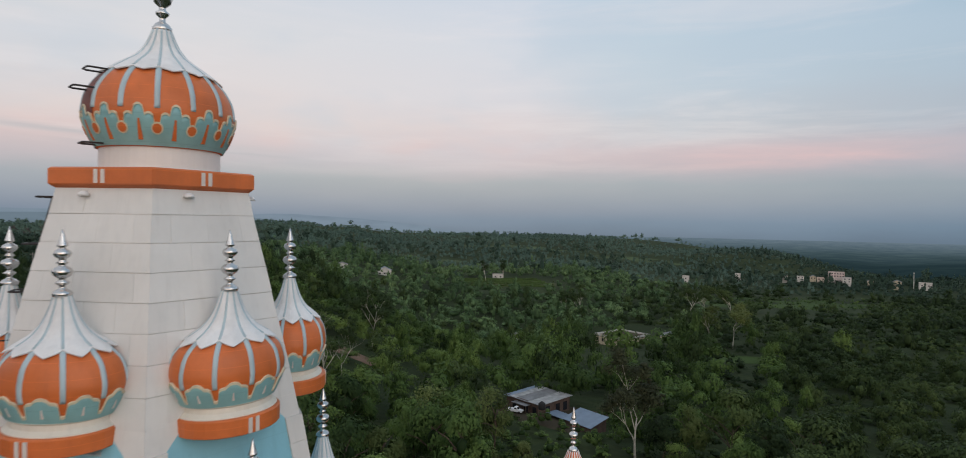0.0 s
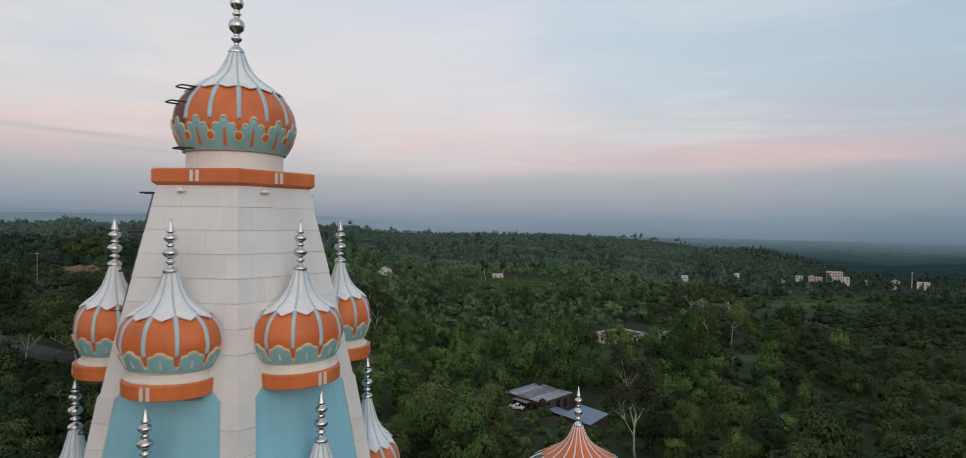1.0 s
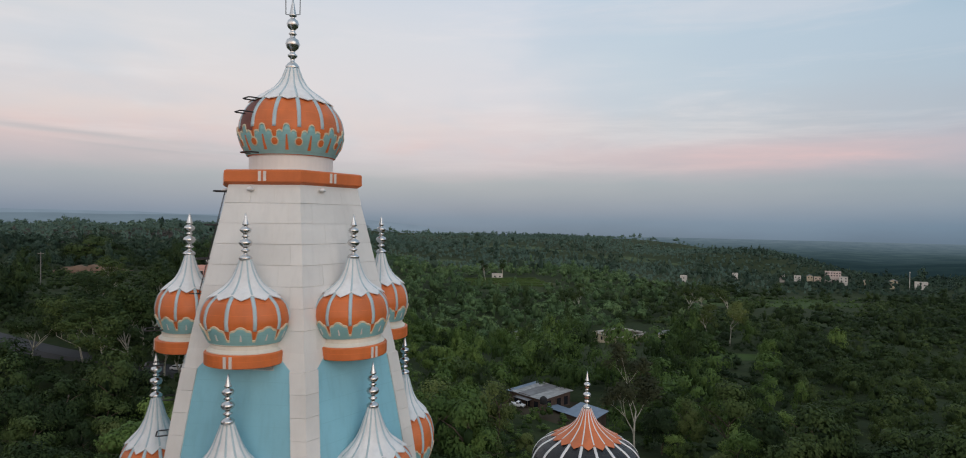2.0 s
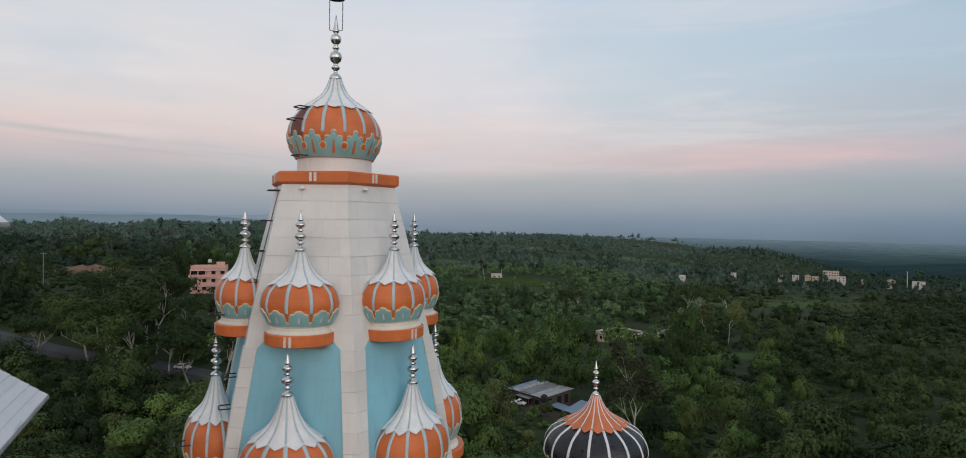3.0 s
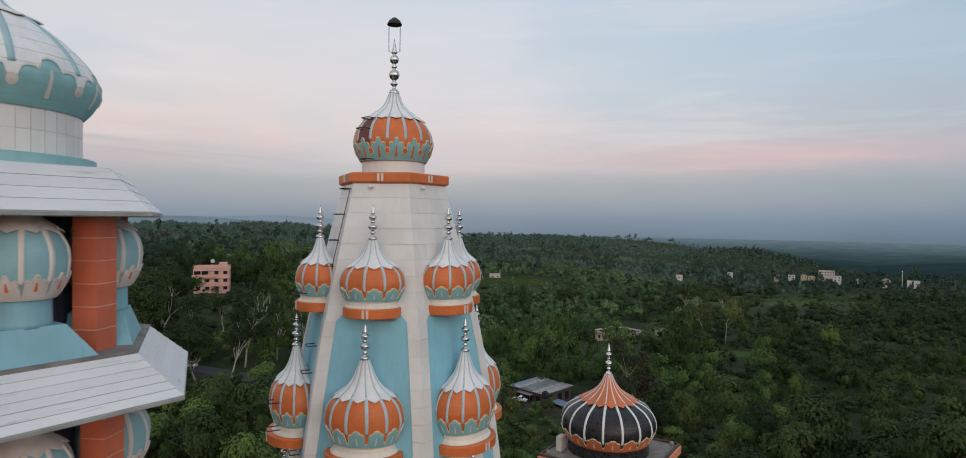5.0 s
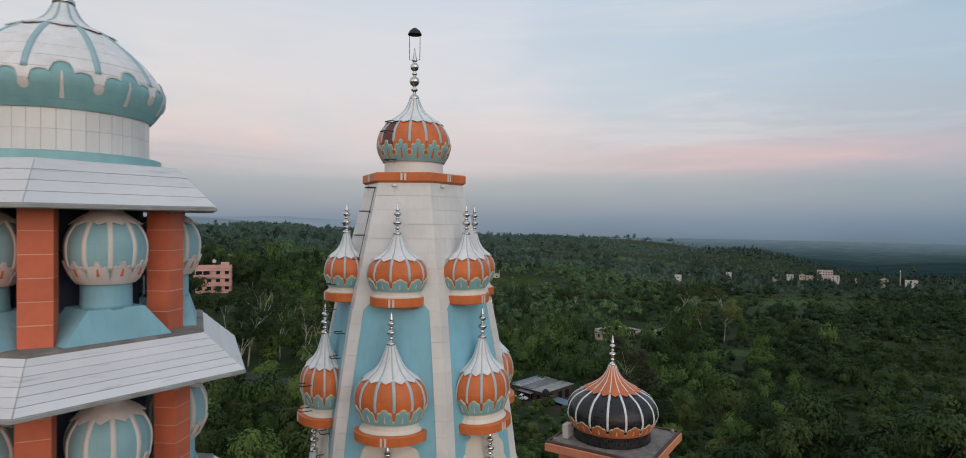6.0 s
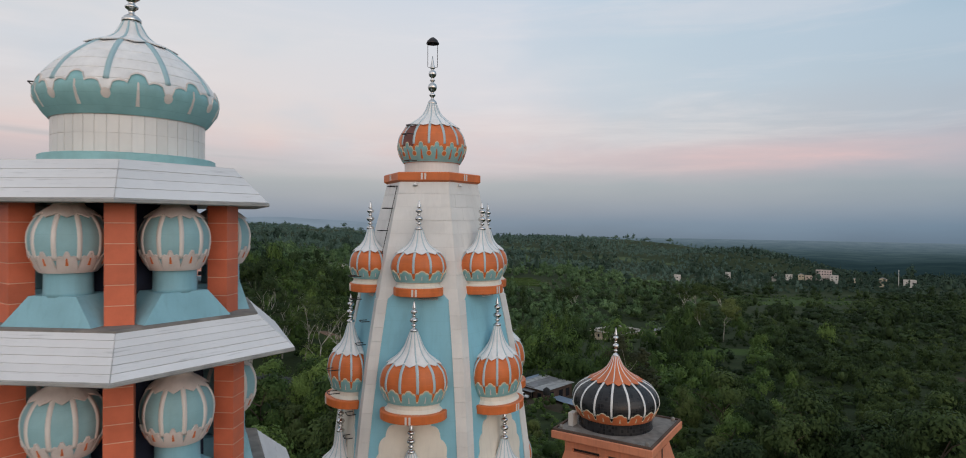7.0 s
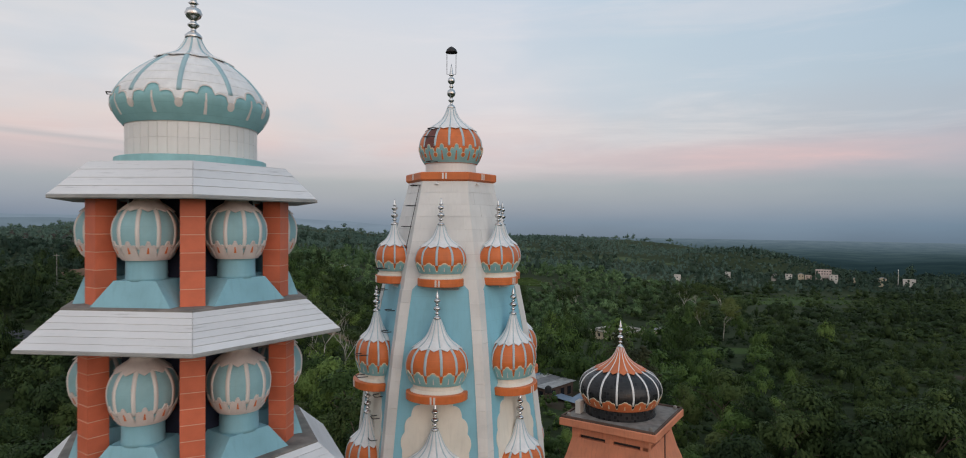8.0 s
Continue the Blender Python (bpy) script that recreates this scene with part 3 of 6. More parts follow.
# ---------- main temple tower ----------
FACE = -35.97            # azimuth of one face of the main tower
EDGE = [(39.62, 1.66), (39.0, 1.80), (38.2, 2.02), (37.2, 2.28), (36.2, 2.54), (35.2, 2.78), (34.2, 2.99), (33.2, 3.18), (31.4, 3.48), (29.4, 3.74), (27.0, 3.98), (23.0, 4.25), (18.0, 4.45), (-8.0, 4.6)]
EZ, ER = np.array([e[0] for e in EDGE][::-1]), np.array([e[1] for e in EDGE][::-1])


def edge_r(z):
    return float(np.interp(z, EZ, ER))


def face_point(az, u, z, out=0.0):
    """A point of the tower's face at azimuth az: u along the face, out from its plane."""
    ap = edge_r(z) * math.cos(radians(30)) + out
    c, s = math.cos(radians(az)), math.sin(radians(az))
    return (ap * c - u * s, ap * s + u * c, z)


def half_face(z):
    return edge_r(z) * 0.5


def slab_on_face(az, outline, inner, outer):
    """A thin plate with an outline in (u, z), lying on a face of the tower."""
    n = len(outline)
    v = [face_point(az, u, z, inner) for u, z in outline] + [face_point(az, u, z, outer) for u, z in outline]
    f = [tuple(range(n, 2 * n)), tuple(reversed(range(n)))]
    f += [(i, (i + 1) % n, (i + 1) % n + n, i + n) for i in range(n)]
    return v, f


def panel_strip(az, z_lo, z_hi, half, inner, outer, n):
    v, f = [], []
    for j in range(n + 1):
        z = z_lo + (z_hi - z_lo) * j / n
        h = half(z)
        v += [face_point(az, -h, z, inner), face_point(az, -h, z, outer), face_point(az, h, z, outer), face_point(az, h, z, inner)]
    for j in range(n):
        for k in range(3):
            i = j * 4 + k
            f.append((i, i + 1, i + 5, i + 4))
    f += [(n * 4, n * 4 + 1, n * 4 + 2, n * 4 + 3), (3, 2, 1, 0)]
    return v, f


PANEL_TOP = 35.55
FACES = [FACE + 60 * k for k in range(6)]
tower = thing("temple_tower", (0, 0, 0), "tall white tiled hexagonal temple tower with sky blue panels", "tower")
zs_core = [39.62, 39.0, 38.2, 37.2, 36.2, 35.2, 34.2, 33.2, 32.3, 31.4, 30.4, 29.4, 27.0, 23.0, 18.0, -8.0]
part("shaft", loft([hexagon(edge_r(z) - 0.012, FACE + 30, z) for z in reversed(zs_core)]), JOINT, tower)


def panel_half(z):
    h = half_face(z) - 0.33
    d = z - (PANEL_TOP - 0.28)
    if d > 0:
        h -= 0.28 - math.sqrt(max(0.0, 0.28 ** 2 - d * d))
    return h


def cusped_arch(z0, z1, half):
    """Outline of a many-lobed arch, in (u, z)."""
    pts = []
    lobes = 9
    for k in range(lobes):
        for j in range(7):
            t = (k + j / 7) / lobes
            a = math.pi * t
            bulge = 1 + 0.07 * abs(math.sin(math.pi * j / 7))
            rx, rz = half * 0.93 * bulge, (z1 - z0) * 0.45 * 0.95 * bulge
            pts.append((rx * math.cos(a), z0 + (z1 - z0) * 0.55 + rz * math.sin(a)))
    return [(half * 0.93, z0)] + pts + [(-half * 0.93, z0 + (z1 - z0) * 0.55), (-half * 0.93, z0)]


for az in FACES:
    part("blue_panel", panel_strip(az, 22.0, PANEL_TOP, panel_half, -0.03, 0.012, 40), BLUE, tower, "sky blue painted panel")
    part("arched_niche", slab_on_face(az, cusped_arch(27.2, 31.45, 1.3), -0.02, 0.04), CREAM, tower, "cream plaster panel with a cusped arch edge")
    part("lower_niche", slab_on_face(az, cusped_arch(22.6, 26.2, 1.45), -0.02, 0.04), CREAM, tower)

# orange ledge, under the crowning dome
LEDGE = loft([hexagon(r, FACE + 30, z) for r, z in ((1.74, 39.30), (1.82, 39.34), (1.86, 39.37), (1.86, 39.62), (1.80, 39.65), (0.9, 39.67))])
ledge = part("ledge", LEDGE, ORANGE, tower, "orange painted hexagonal ledge")
for az in FACES:
    for du in (-0.062, 0.062):
        q = 1.86 * math.cos(radians(30))
        m = Matrix.Rotation(radians(az), 4, "Z")
        part("stripe", moved(box(q - 0.02, q + 0.012, du - 0.034, du + 0.034, 39.38, 39.61), m), STRIPE, ledge)

# the crowning dome
crown = thing("crowning_dome", (0, 0, 39.66), "large orange and blue onion dome with white petal cap", "dome")
part("drum", lathe([(1.06, 0.0), (1.06, 0.03), (1.03, 0.05), (1.03, 0.40), (1.07, 0.45)], 48), WHITE_TILE, crown, smooth=False)
onion(crown, [(1.05, 0.40), (1.17, 0.62), (1.27, 0.90), (1.285, 1.10), (1.22, 1.40), (1.02, 1.70), (0.70, 1.96), (0.44, 2.16), (0.27, 2.40), (0.155, 2.70)],
      14, 1.80, 0.10, 2.70, (0.42, 1.10), (ORANGE, WHITE_PAINT, TEAL, CREAM_RIM), rib_w=0.105, phase=radians(-64.9), wedge=(ORANGE, 0.52, 0.86, 0.09), rib_low=1.04, drip=0.40, drop=(ORANGE, 0.07), stain=(-3, MAROON, 0.95))
tall = part("finial", moved(finial_geo(1.25, 1.86), Matrix.Translation((0, 0, 2.66))), STEEL, crown, "polished steel finial of stacked balls", smooth=True)
lamp_z = 4.98
part("canopy", lathe([(0.03, lamp_z + 0.24), (0.10, lamp_z + 0.20), (0.19, lamp_z + 0.12), (0.24, lamp_z + 0.02), (0.245, lamp_z - 0.01), (0.20, lamp_z - 0.005), (0.16, lamp_z + 0.07), (0.03, lamp_z + 0.12)][::-1], 24), DARK_STEEL, crown, "dark metal canopy above the spike", smooth=True)
for s in (-1, 1):
    part("rod", tube([(0.05 * s, 0, 4.07), (0.18 * s, 0, 4.09), (0.185 * s, 0, 4.5), (0.185 * s, 0, lamp_z + 0.02)], [0.012] * 4, 6), DARK_STEEL, crown)

# turrets on the tower's faces


def turret(size, squash, drum_h, at, turn, group, ribs, phase):
    """A flattened onion turret; its origin is the finial's tip."""
    t = thing("turret", at, "orange and blue onion turret with white petal cap and steel finial", "turret", group, turn=turn)
    s = size
    part("finial", moved(finial_geo(1.0, 1.03), Matrix.Translation((0, 0, -1.03))), STEEL, t, "polished steel finial", smooth=True)
    z0 = -2.81 if drum_h < 0.25 else -3.34
    d = (z0 + 1.0) / 1.87                    # stretches the dome to its height
    prof = [(0.76 * s, z0), (0.86 * s, z0 - 0.18 * d), (0.945 * s, z0 - 0.42 * d), (0.95 * s, z0 - 0.60 * d), (0.87 * s, z0 - 0.85 * d), (0.68 * s, z0 - 1.04 * d), (0.45 * s, z0 - 1.20 * d), (0.29 * s, z0 - 1.40 * d), (0.185 * s, z0 - 1.64 * d), (0.115, -1.0)]
    capz = z0 - 1.06 * d
    onion(t, prof, ribs, capz, 0.11, -1.0, (z0 + 0.02, z0 - 0.42 * d), (ORANGE, WHITE_PAINT, TEAL, CREAM_RIM), sx=squash, rib_w=0.095 * s, phase=radians(phase), wedge=(STRIPE, z0 + 0.12, z0 - 0.26 * d, 0.05), rib_low=z0 - 0.34 * d, drip=0.24, neck=0.095)
    part("drum", lathe([(0.70 * s, z0 - drum_h - 0.02), (0.82 * s, z0 - drum_h), (0.82 * s, z0 - drum_h + 0.02), (0.74 * s, z0 - drum_h * 0.55), (0.73 * s, z0 - 0.02), (0.78 * s, z0 + 0.015)], 40, squash * 1.05), CREAM, t, "cream plaster drum")
    zb = z0 - drum_h
    half = 0.86 * s if drum_h < 0.25 else 0.95 * s
    led = part("ledge", lathe([(half * 0.93, zb - 0.29), (half * 0.98, zb - 0.28), (half, zb - 0.265), (half, zb - 0.02), (half * 0.97, zb + 0.004), (0.5 * half, zb + 0.005)], 28, squash * 1.12), ORANGE, t, "orange painted ledge")
    for du in (-0.062, 0.062):
        x = squash * 1.12 * half
        part("stripe", box(x - 0.05, x + 0.01, du - 0.032, du + 0.032, zb - 0.265, zb - 0.02), STRIPE, led)
    return t


# distance from the axis, height of the tip, size, depth, drum, group, ribs, turn of the ribs
RINGS = [(2.36, 38.635, 1.0, 0.76, 0.18, "turrets of the upper ring", 10, -2.0), (3.06, 35.27, 1.18, 0.70, 0.26, "turrets of the middle ring", 12, 15.0), (3.40, 31.36, 1.24, 0.68, 0.26, "turrets of the lower ring", 12, 15.0), (3.72, 27.1, 1.3, 0.62, 0.26, "turrets of the lowest ring", 12, 15.0)]
for R, zt, size, squash, dh, grp, ribs, rib_turn in RINGS:
    first = None
    for k, az in enumerate(FACES):
        at = (R * math.cos(radians(az)), R * math.sin(radians(az)), zt)
        if first is None:
            first = turret(size, squash, dh, at, az, grp, ribs, rib_turn)
        else:
            copy_thing(first, pose(*at, 0, 0, az))

# climbing irons up one face, with their cable
IRON_AZ = FACE - 120


def iron_out(z, u):
    """How far the wall, or a turret in front of it, stands out at this height."""
    out = edge_r(z) * math.cos(radians(30))
    for R, zt, size, squash, dh, *_ in RINGS:
        if zt - 3.9 < z < zt - 1.9:
            a = 0.93 * size
            if abs(u) < a:
                out = max(out, R + a * squash * 1.05 * math.sqrt(1 - (u / a) ** 2))
    return out


irons = []
for k in range(14):
    irons.append((39.15 - 0.80 * k, 0.50 + 0.02 * k))
c_i, s_i = math.cos(radians(IRON_AZ)), math.sin(radians(IRON_AZ))


def iron_at(o, u, z):
    return (o * c_i - u * s_i, o * s_i + u * c_i, z)


for z, u in irons:
    o = iron_out(z, u)
    w = 0.2
    pts = [iron_at(o - 0.08, u - w, z), iron_at(o + 0.26, u - w, z), iron_at(o + 0.30, u - w + 0.04, z), iron_at(o + 0.30, u + w - 0.04, z), iron_at(o + 0.26, u + w, z), iron_at(o - 0.08, u + w, z)]
    iron = new("climbing_iron", make_mesh("climbing_iron", *tube(pts, [0.017] * 6, 6), DARK_STEEL))
    iron.parent = tower
c_i, s_i = math.cos(radians(-135)), math.sin(radians(-135))
for z, r in ((41.40, 1.04), (41.05, 1.24), (40.10, 1.10)):
    pts = [iron_at(r - 0.05, 0.02, z), iron_at(r + 0.22, 0.02, z), iron_at(r + 0.26, 0.06, z), iron_at(r + 0.26, 0.34, z), iron_at(r + 0.22, 0.38, z), iron_at(r - 0.05, 0.38, z)]
    iron = new("climbing_iron", make_mesh("climbing_iron", *tube([(x, y, zz - 39.66) for x, y, zz in pts], [0.017] * 6, 6), DARK_STEEL))
    iron.parent = crown
c_i, s_i = math.cos(radians(IRON_AZ)), math.sin(radians(IRON_AZ))
cable = [iron_at(iron_out(z, u) + 0.05, u + 0.24, z) for z, u in irons[:4]]
part("cable", tube(cable, [0.013] * 4, 5), DARK_STEEL, tower, "black cable")

# small floodlights under the ledge
for az in FACES:
    for u in (-0.30,):
        c = face_point(az, u, 39.2, 0.06)
        fl = thing("floodlight", c, "small white floodlight under the orange ledge", "lamp", "floodlights under the ledge", turn=az)
        part("shade", lathe([(0.03, 0.05), (0.075, 0.02), (0.09, -0.03), (0.06, -0.035), (0.05, 0.0)][::-1], 14), WHITE_PAINT, fl, smooth=True)
        part("bracket", box(-0.09, 0.0, -0.012, 0.012, 0.02, 0.05), DARK_STEEL, fl)

# ---------- pavilion tower ----------
PX, PY, PA = -6.313, -8.926, -65.12     # centre, azimuth of one corner
pav = thing("pavilion_tower", (PX, PY, 0), "open hexagonal temple pavilion with orange pillars and white roofs", "tower")
CORNERS = [PA + 60 * k for k in range(6)]


board_rng = random.Random(31)


def skirt(top_r, top_z, eave_r, eave_z, name, rows):
    """A hexagonal skirt roof clad with courses of white boards."""
    core = part(name, loft([hexagon(r, PA, z) for r, z in ((top_r - 0.25, eave_z - 0.02), (eave_r - 0.16, eave_z - 0.085), (eave_r - 0.02, eave_z - 0.08), (eave_r + 0.008, eave_z - 0.065), (eave_r + 0.008, eave_z - 0.012), (eave_r - 0.05, eave_z + 0.025), (top_r, top_z - 0.03), (top_r - 0.5, top_z - 0.03))]), EAVE, pav, "white hexagonal skirt roof")
    for k in range(6):
        a0, a1 = PA + 60 * k, PA + 60 * (k + 1)
        for j in range(rows):
            for e0, e1 in ((0.003, 0.997),):
                slack = board_rng.uniform(0.0, 0.003)
                t0, t1 = 0.012 + 0.988 * j / rows + 0.001, 0.012 + 0.988 * (j + 1) / rows - 0.002 - slack
                quad = []
                for t in (t0, t1):
                    r, z = eave_r + (top_r - eave_r) * t, eave_z + (top_z - eave_z) * t
                    p, q = (Vector((r * math.cos(radians(a)), r * math.sin(radians(a)), z)) for a in (a0, a1))
                    quad += [p.lerp(q, e0), p.lerp(q, e1)]
                a, b, c, d = quad[0], quad[1], quad[3], quad[2]
                nrm = (b - a).cross(d - a).normalized()
                lip = 0.003 + board_rng.uniform(0.0, 0.006)
                lo = [p - nrm * 0.045 for p in (a, b, c, d)]
                hi = [a + nrm * lip, b + nrm * lip, c - nrm * 0.003, d - nrm * 0.003]
                v = [tuple(p) for p in lo + hi]
                part("roof_board", (v, [(3, 2, 1, 0), (4, 5, 6, 7), (0, 1, 5, 4), (1, 2, 6, 5), (2, 3, 7, 6), (3, 0, 4, 7)]), ROOF_TILE, core)
    return core


def pillar(az, r_out, z0, z1):
    """A square pillar clad with orange tile courses between pale joints."""
    m = Matrix.Rotation(radians(az), 4, "Z")
    p = part("pillar", moved(box(r_out - 0.452, r_out - 0.004, -0.256, 0.256, z0, z1), m), MORTAR, pav, "pillar of orange tile with pale joints")
    n = max(1, round((z1 - z0) / 0.38))
    h = (z1 - z0) / n
    for j in range(n):
        part("brick", moved(box(r_out - 0.455, r_out, -0.26, 0.26, z0 + j * h + 0.009, z0 + (j + 1) * h - 0.009, 0.004), m), ORANGE_TILE, p)
    return p


FOOT_BLUE = surface("dusty_sky_blue_paint", (0.235, 0.455, 0.53), 0.55, vary=0.12, scale=1.2, bump=0.08, streak=0.18)


def vase(az, z0, scale, at_r, group):
    """A round ribbed urn on a flared blue foot, in the opening of a face."""
    m_at = (PX + at_r * math.cos(radians(az)), PY + at_r * math.sin(radians(az)), z0)
    u = thing("urn", m_at, "large pale blue ribbed urn with pink scalloped collar", "urn", group, turn=az)
    k = scale
    foot_b, foot_t = 0.94 * k, 0.50 * k
    zf = 0.58 * k
    v = [(-0.5, -foot_b, 0), (0.60, -foot_b, 0), (0.60, foot_b, 0), (-0.5, foot_b, 0), (-0.5, -foot_t, zf), (0.43, -foot_t, zf), (0.43, foot_t, zf), (-0.5, foot_t, zf)]
    part("foot", (v, [(3, 2, 1, 0), (4, 5, 6, 7), (0, 1, 5, 4), (1, 2, 6, 5), (2, 3, 7, 6), (3, 0, 4, 7)]), FOOT_BLUE, u, "flared sky blue foot")
    part("neck", lathe([(0.45 * k, zf - 0.02), (0.435 * k, zf + 0.06), (0.43 * k, zf + 0.44 * k), (0.48 * k, zf + 0.54 * k)], 32), FOOT_BLUE, u, smooth=True)
    zc = 1.66 * k
    rb = 0.69 * k
    prof = [(0.47 * k, zc - 0.62 * k), (0.56 * k, zc - 0.49 * k), (0.655 * k, zc - 0.25 * k), (rb, zc), (0.665 * k, zc + 0.22 * k), (0.57 * k, zc + 0.42 * k), (0.43 * k, zc + 0.58 * k), (0.28 * k, zc + 0.70 * k), (0.24 * k, zc + 0.80 * k)]
    onion(u, prof, 10, zc + 0.54 * k, 0.10 * k, zc + 0.80 * k, (zc - 0.62 * k, zc - 0.20 * k), (BALL_BLUE, PINKISH, PINKISH, PINKISH), seams=False, rib_w=0.10 * k, phase=radians(18), wedge=(ORANGE, zc - 0.46 * k, zc - 0.32 * k, 0.06), rib_mat=STRIPE, steps=9, rib_low=zc - 0.36 * k)
    return u


# storeys, from the top down: floor, ceiling, outer radius of the pillars
STOREYS = [(35.78, 38.22, 2.46), (32.08, 34.95, 2.62), (28.2, 31.1, 2.8)]
for i, (z0, z1, ro) in enumerate(STOREYS):
    # core painted near-black navy for the unlit void behind the urns
    part("core", loft([hexagon(ro - 0.85, PA, z) for z in (z0, z1 + 0.05)]), NAVY, pav, "inner core painted dark navy as the shaded inside")
    for az in CORNERS:
        pillar(az, ro, z0 - 0.02, z1)
    k = (z1 - z0) / 2.44
    vk = min(1.04, k)
    for az in CORNERS:
        vase(az + 30, z0, vk, 1.92 if i == 0 else 1.92 + 0.12 * i, "urns of the pavilion tower")
ROOFS = [(2.50, 39.06, 3.33, 38.27, 4), (3.05, 35.74, 3.95, 34.98, 6), (3.35, 32.04, 4.35, 31.2, 6), (3.6, 28.16, 4.7, 27.2, 6)]
for tr, tz, er, ez, n in ROOFS:
    skirt(tr, tz, er, ez, "skirt_roof", n)
for tr, tz, er, ez, n in ROOFS[1:]:
    part("floor_slab", loft([hexagon(r, PA, z) for r, z in ((tr - 0.6, tz - 0.12), (tr + 0.02, tz - 0.10), (tr + 0.015, tz + 0.02), (tr - 0.05, tz + 0.04))]), SLAB, pav, "weathered grey concrete slab")
part("roof_deck", loft([hexagon(r, PA, z) for r, z in ((2.4, 38.95), (2.52, 39.0), (2.50, 39.07), (1.0, 39.09))]), ROOF_TILE, pav)
part("lower_shaft", loft([hexagon(r, PA, z) for r, z in ((4.2, -8.0), (3.6, 27.3), (3.0, 28.16))]), SALMON, pav)

big = thing("pavilion_dome", (PX, PY, 39.06), "wide white and teal ribbed dome on a white tiled drum", "dome")
part("collar", lathe([(1.75, 0.0), (1.80, 0.01), (1.80, 0.20), (1.76, 0.22), (1.54, 0.23)], 64), TEAL, big, "teal painted collar ring")
DRUM_R = 1.555
drum = part("drum", lathe([(DRUM_R, 0.2), (DRUM_R, 1.06)], 64), JOINT, big, "drum clad with white tiles")
onion(big, [(1.56, 1.02), (1.70, 1.18), (1.84, 1.44), (1.86, 1.62), (1.78, 1.85), (1.58, 2.15), (1.27, 2.46), (0.89, 2.74), (0.55, 2.90), (0.36, 3.06), (0.25, 3.24), (0.17, 3.42)],
      10, 2.79, 0.10, 3.42, (1.04, 1.86), (WHITE_PAINT, WHITE_PAINT, TEAL, STRIPE), rib_w=0.13, phase=radians(PA + 26.5), drip=0.44, drop=(STRIPE, 0.066), wedge=(STRIPE, 1.20, 1.66, 0.09), rib_mat=surface("grey_blue_rib_paint", (0.33, 0.49, 0.53), 0.5, vary=0.12), courses=0.235, rib_low=1.70)
part("finial", moved(finial_geo(1.5, 1.9), Matrix.Translation((0, 0, 3.38))), STEEL, big, "polished steel finial of stacked balls", smooth=True)
for z, r in ((1.80, 1.80),):
    a = radians(PA - 88)
    rad_v, tan_v = Vector((math.cos(a), math.sin(a), 0)), Vector((-math.sin(a), math.cos(a), 0))
    pts = [rad_v * (r - 0.05) - tan_v * 0.15, rad_v * (r + 0.14) - tan_v * 0.15, rad_v * (r + 0.14) + tan_v * 0.15, rad_v * (r - 0.05) + tan_v * 0.15]
    part("climbing_iron", tube([p + Vector((0, 0, z)) for p in pts], [0.016] * 4, 6), DARK_STEEL, big)

# ---------- salmon shrine with the black dome ----------
SX, SY, STURN = 9.6, 10.35, -33.0
shrine = thing("shrine_tower", (SX, SY, 0), "salmon plastered square shrine tower with flared walls", "tower", turn=STURN)


def square(r, z):
    return [(-r, -r, z), (r, -r, z), (r, r, z), (-r, r, z)]


FLARE = [(5.4, -8.0), (5.2, 14.0), (4.6, 18.0), (3.75, 21.0), (3.0, 23.0), (2.45, 24.6), (2.2, 25.55)]
part("flared_wall", loft([square(r, z) for r, z in FLARE]), SALMON, shrine)
# dark block behind the slots puts their inner shade in as colour
part("vent_shade_block", loft([square(r, z) for r, z in ((2.02, 25.45), (2.02, 26.27))]), DARK_STEEL, shrine, "dark block painting the shade inside the slot vents")
for s in range(4):
    m = Matrix.Rotation(radians(90 * s), 4, "Z")
    for x0, x1 in ((-2.2, -1.75), (-0.22, 0.22), (1.75, 2.195)):
        part("pier", moved(box(x0, x1, -2.2, -1.9, 25.53, 26.25), m), SALMON, shrine)
    part("lintel", moved(box(-2.2, 2.195, -2.203, -1.9, 25.74, 26.25), m), SALMON, shrine)
part("roof_slab", loft([square(r, z) for r, z in ((2.2, 26.23), (2.70, 26.25), (2.75, 26.29), (2.75, 26.65), (2.69, 26.70))]), SALMON, shrine, "salmon roof slab with chipped edge")
part("roof_deck", loft([square(r, z) for r, z in ((2.58, 26.65), (2.58, 26.72))]), SLAB, shrine, "weathered grey roof deck")
for s in range(4):
    m = Matrix.Rotation(radians(90 * s), 4, "Z")
    part("kerb", moved(box(-2.70, 2.58, -2.70, -2.58, 26.65, 26.81, 0.015), m), BRICK, shrine, "worn brick kerb")
    part("corner_stub", moved(lathe([(0.10, 26.65), (0.11, 26.87), (0.07, 26.93)], 10), m @ Matrix.Translation((2.35, -2.35, 0))), SLAB, shrine)
part("hatch", box(-2.25, -1.95, -1.7, -1.15, 26.72, 27.45, 0.02), PALE_WALL, shrine, "pale upright hatch board")
part("pipe", tube([(3.02, -1.0, 14.0), (2.74, -1.0, 25.15), (2.72, -1.0, 26.35)], [0.035] * 3, 6), DARK_STEEL, shrine, "black drain pipe")
bd = thing("black_dome", (9.46, 10.54, 26.70), "black ribbed onion dome with orange petal cap", "dome")
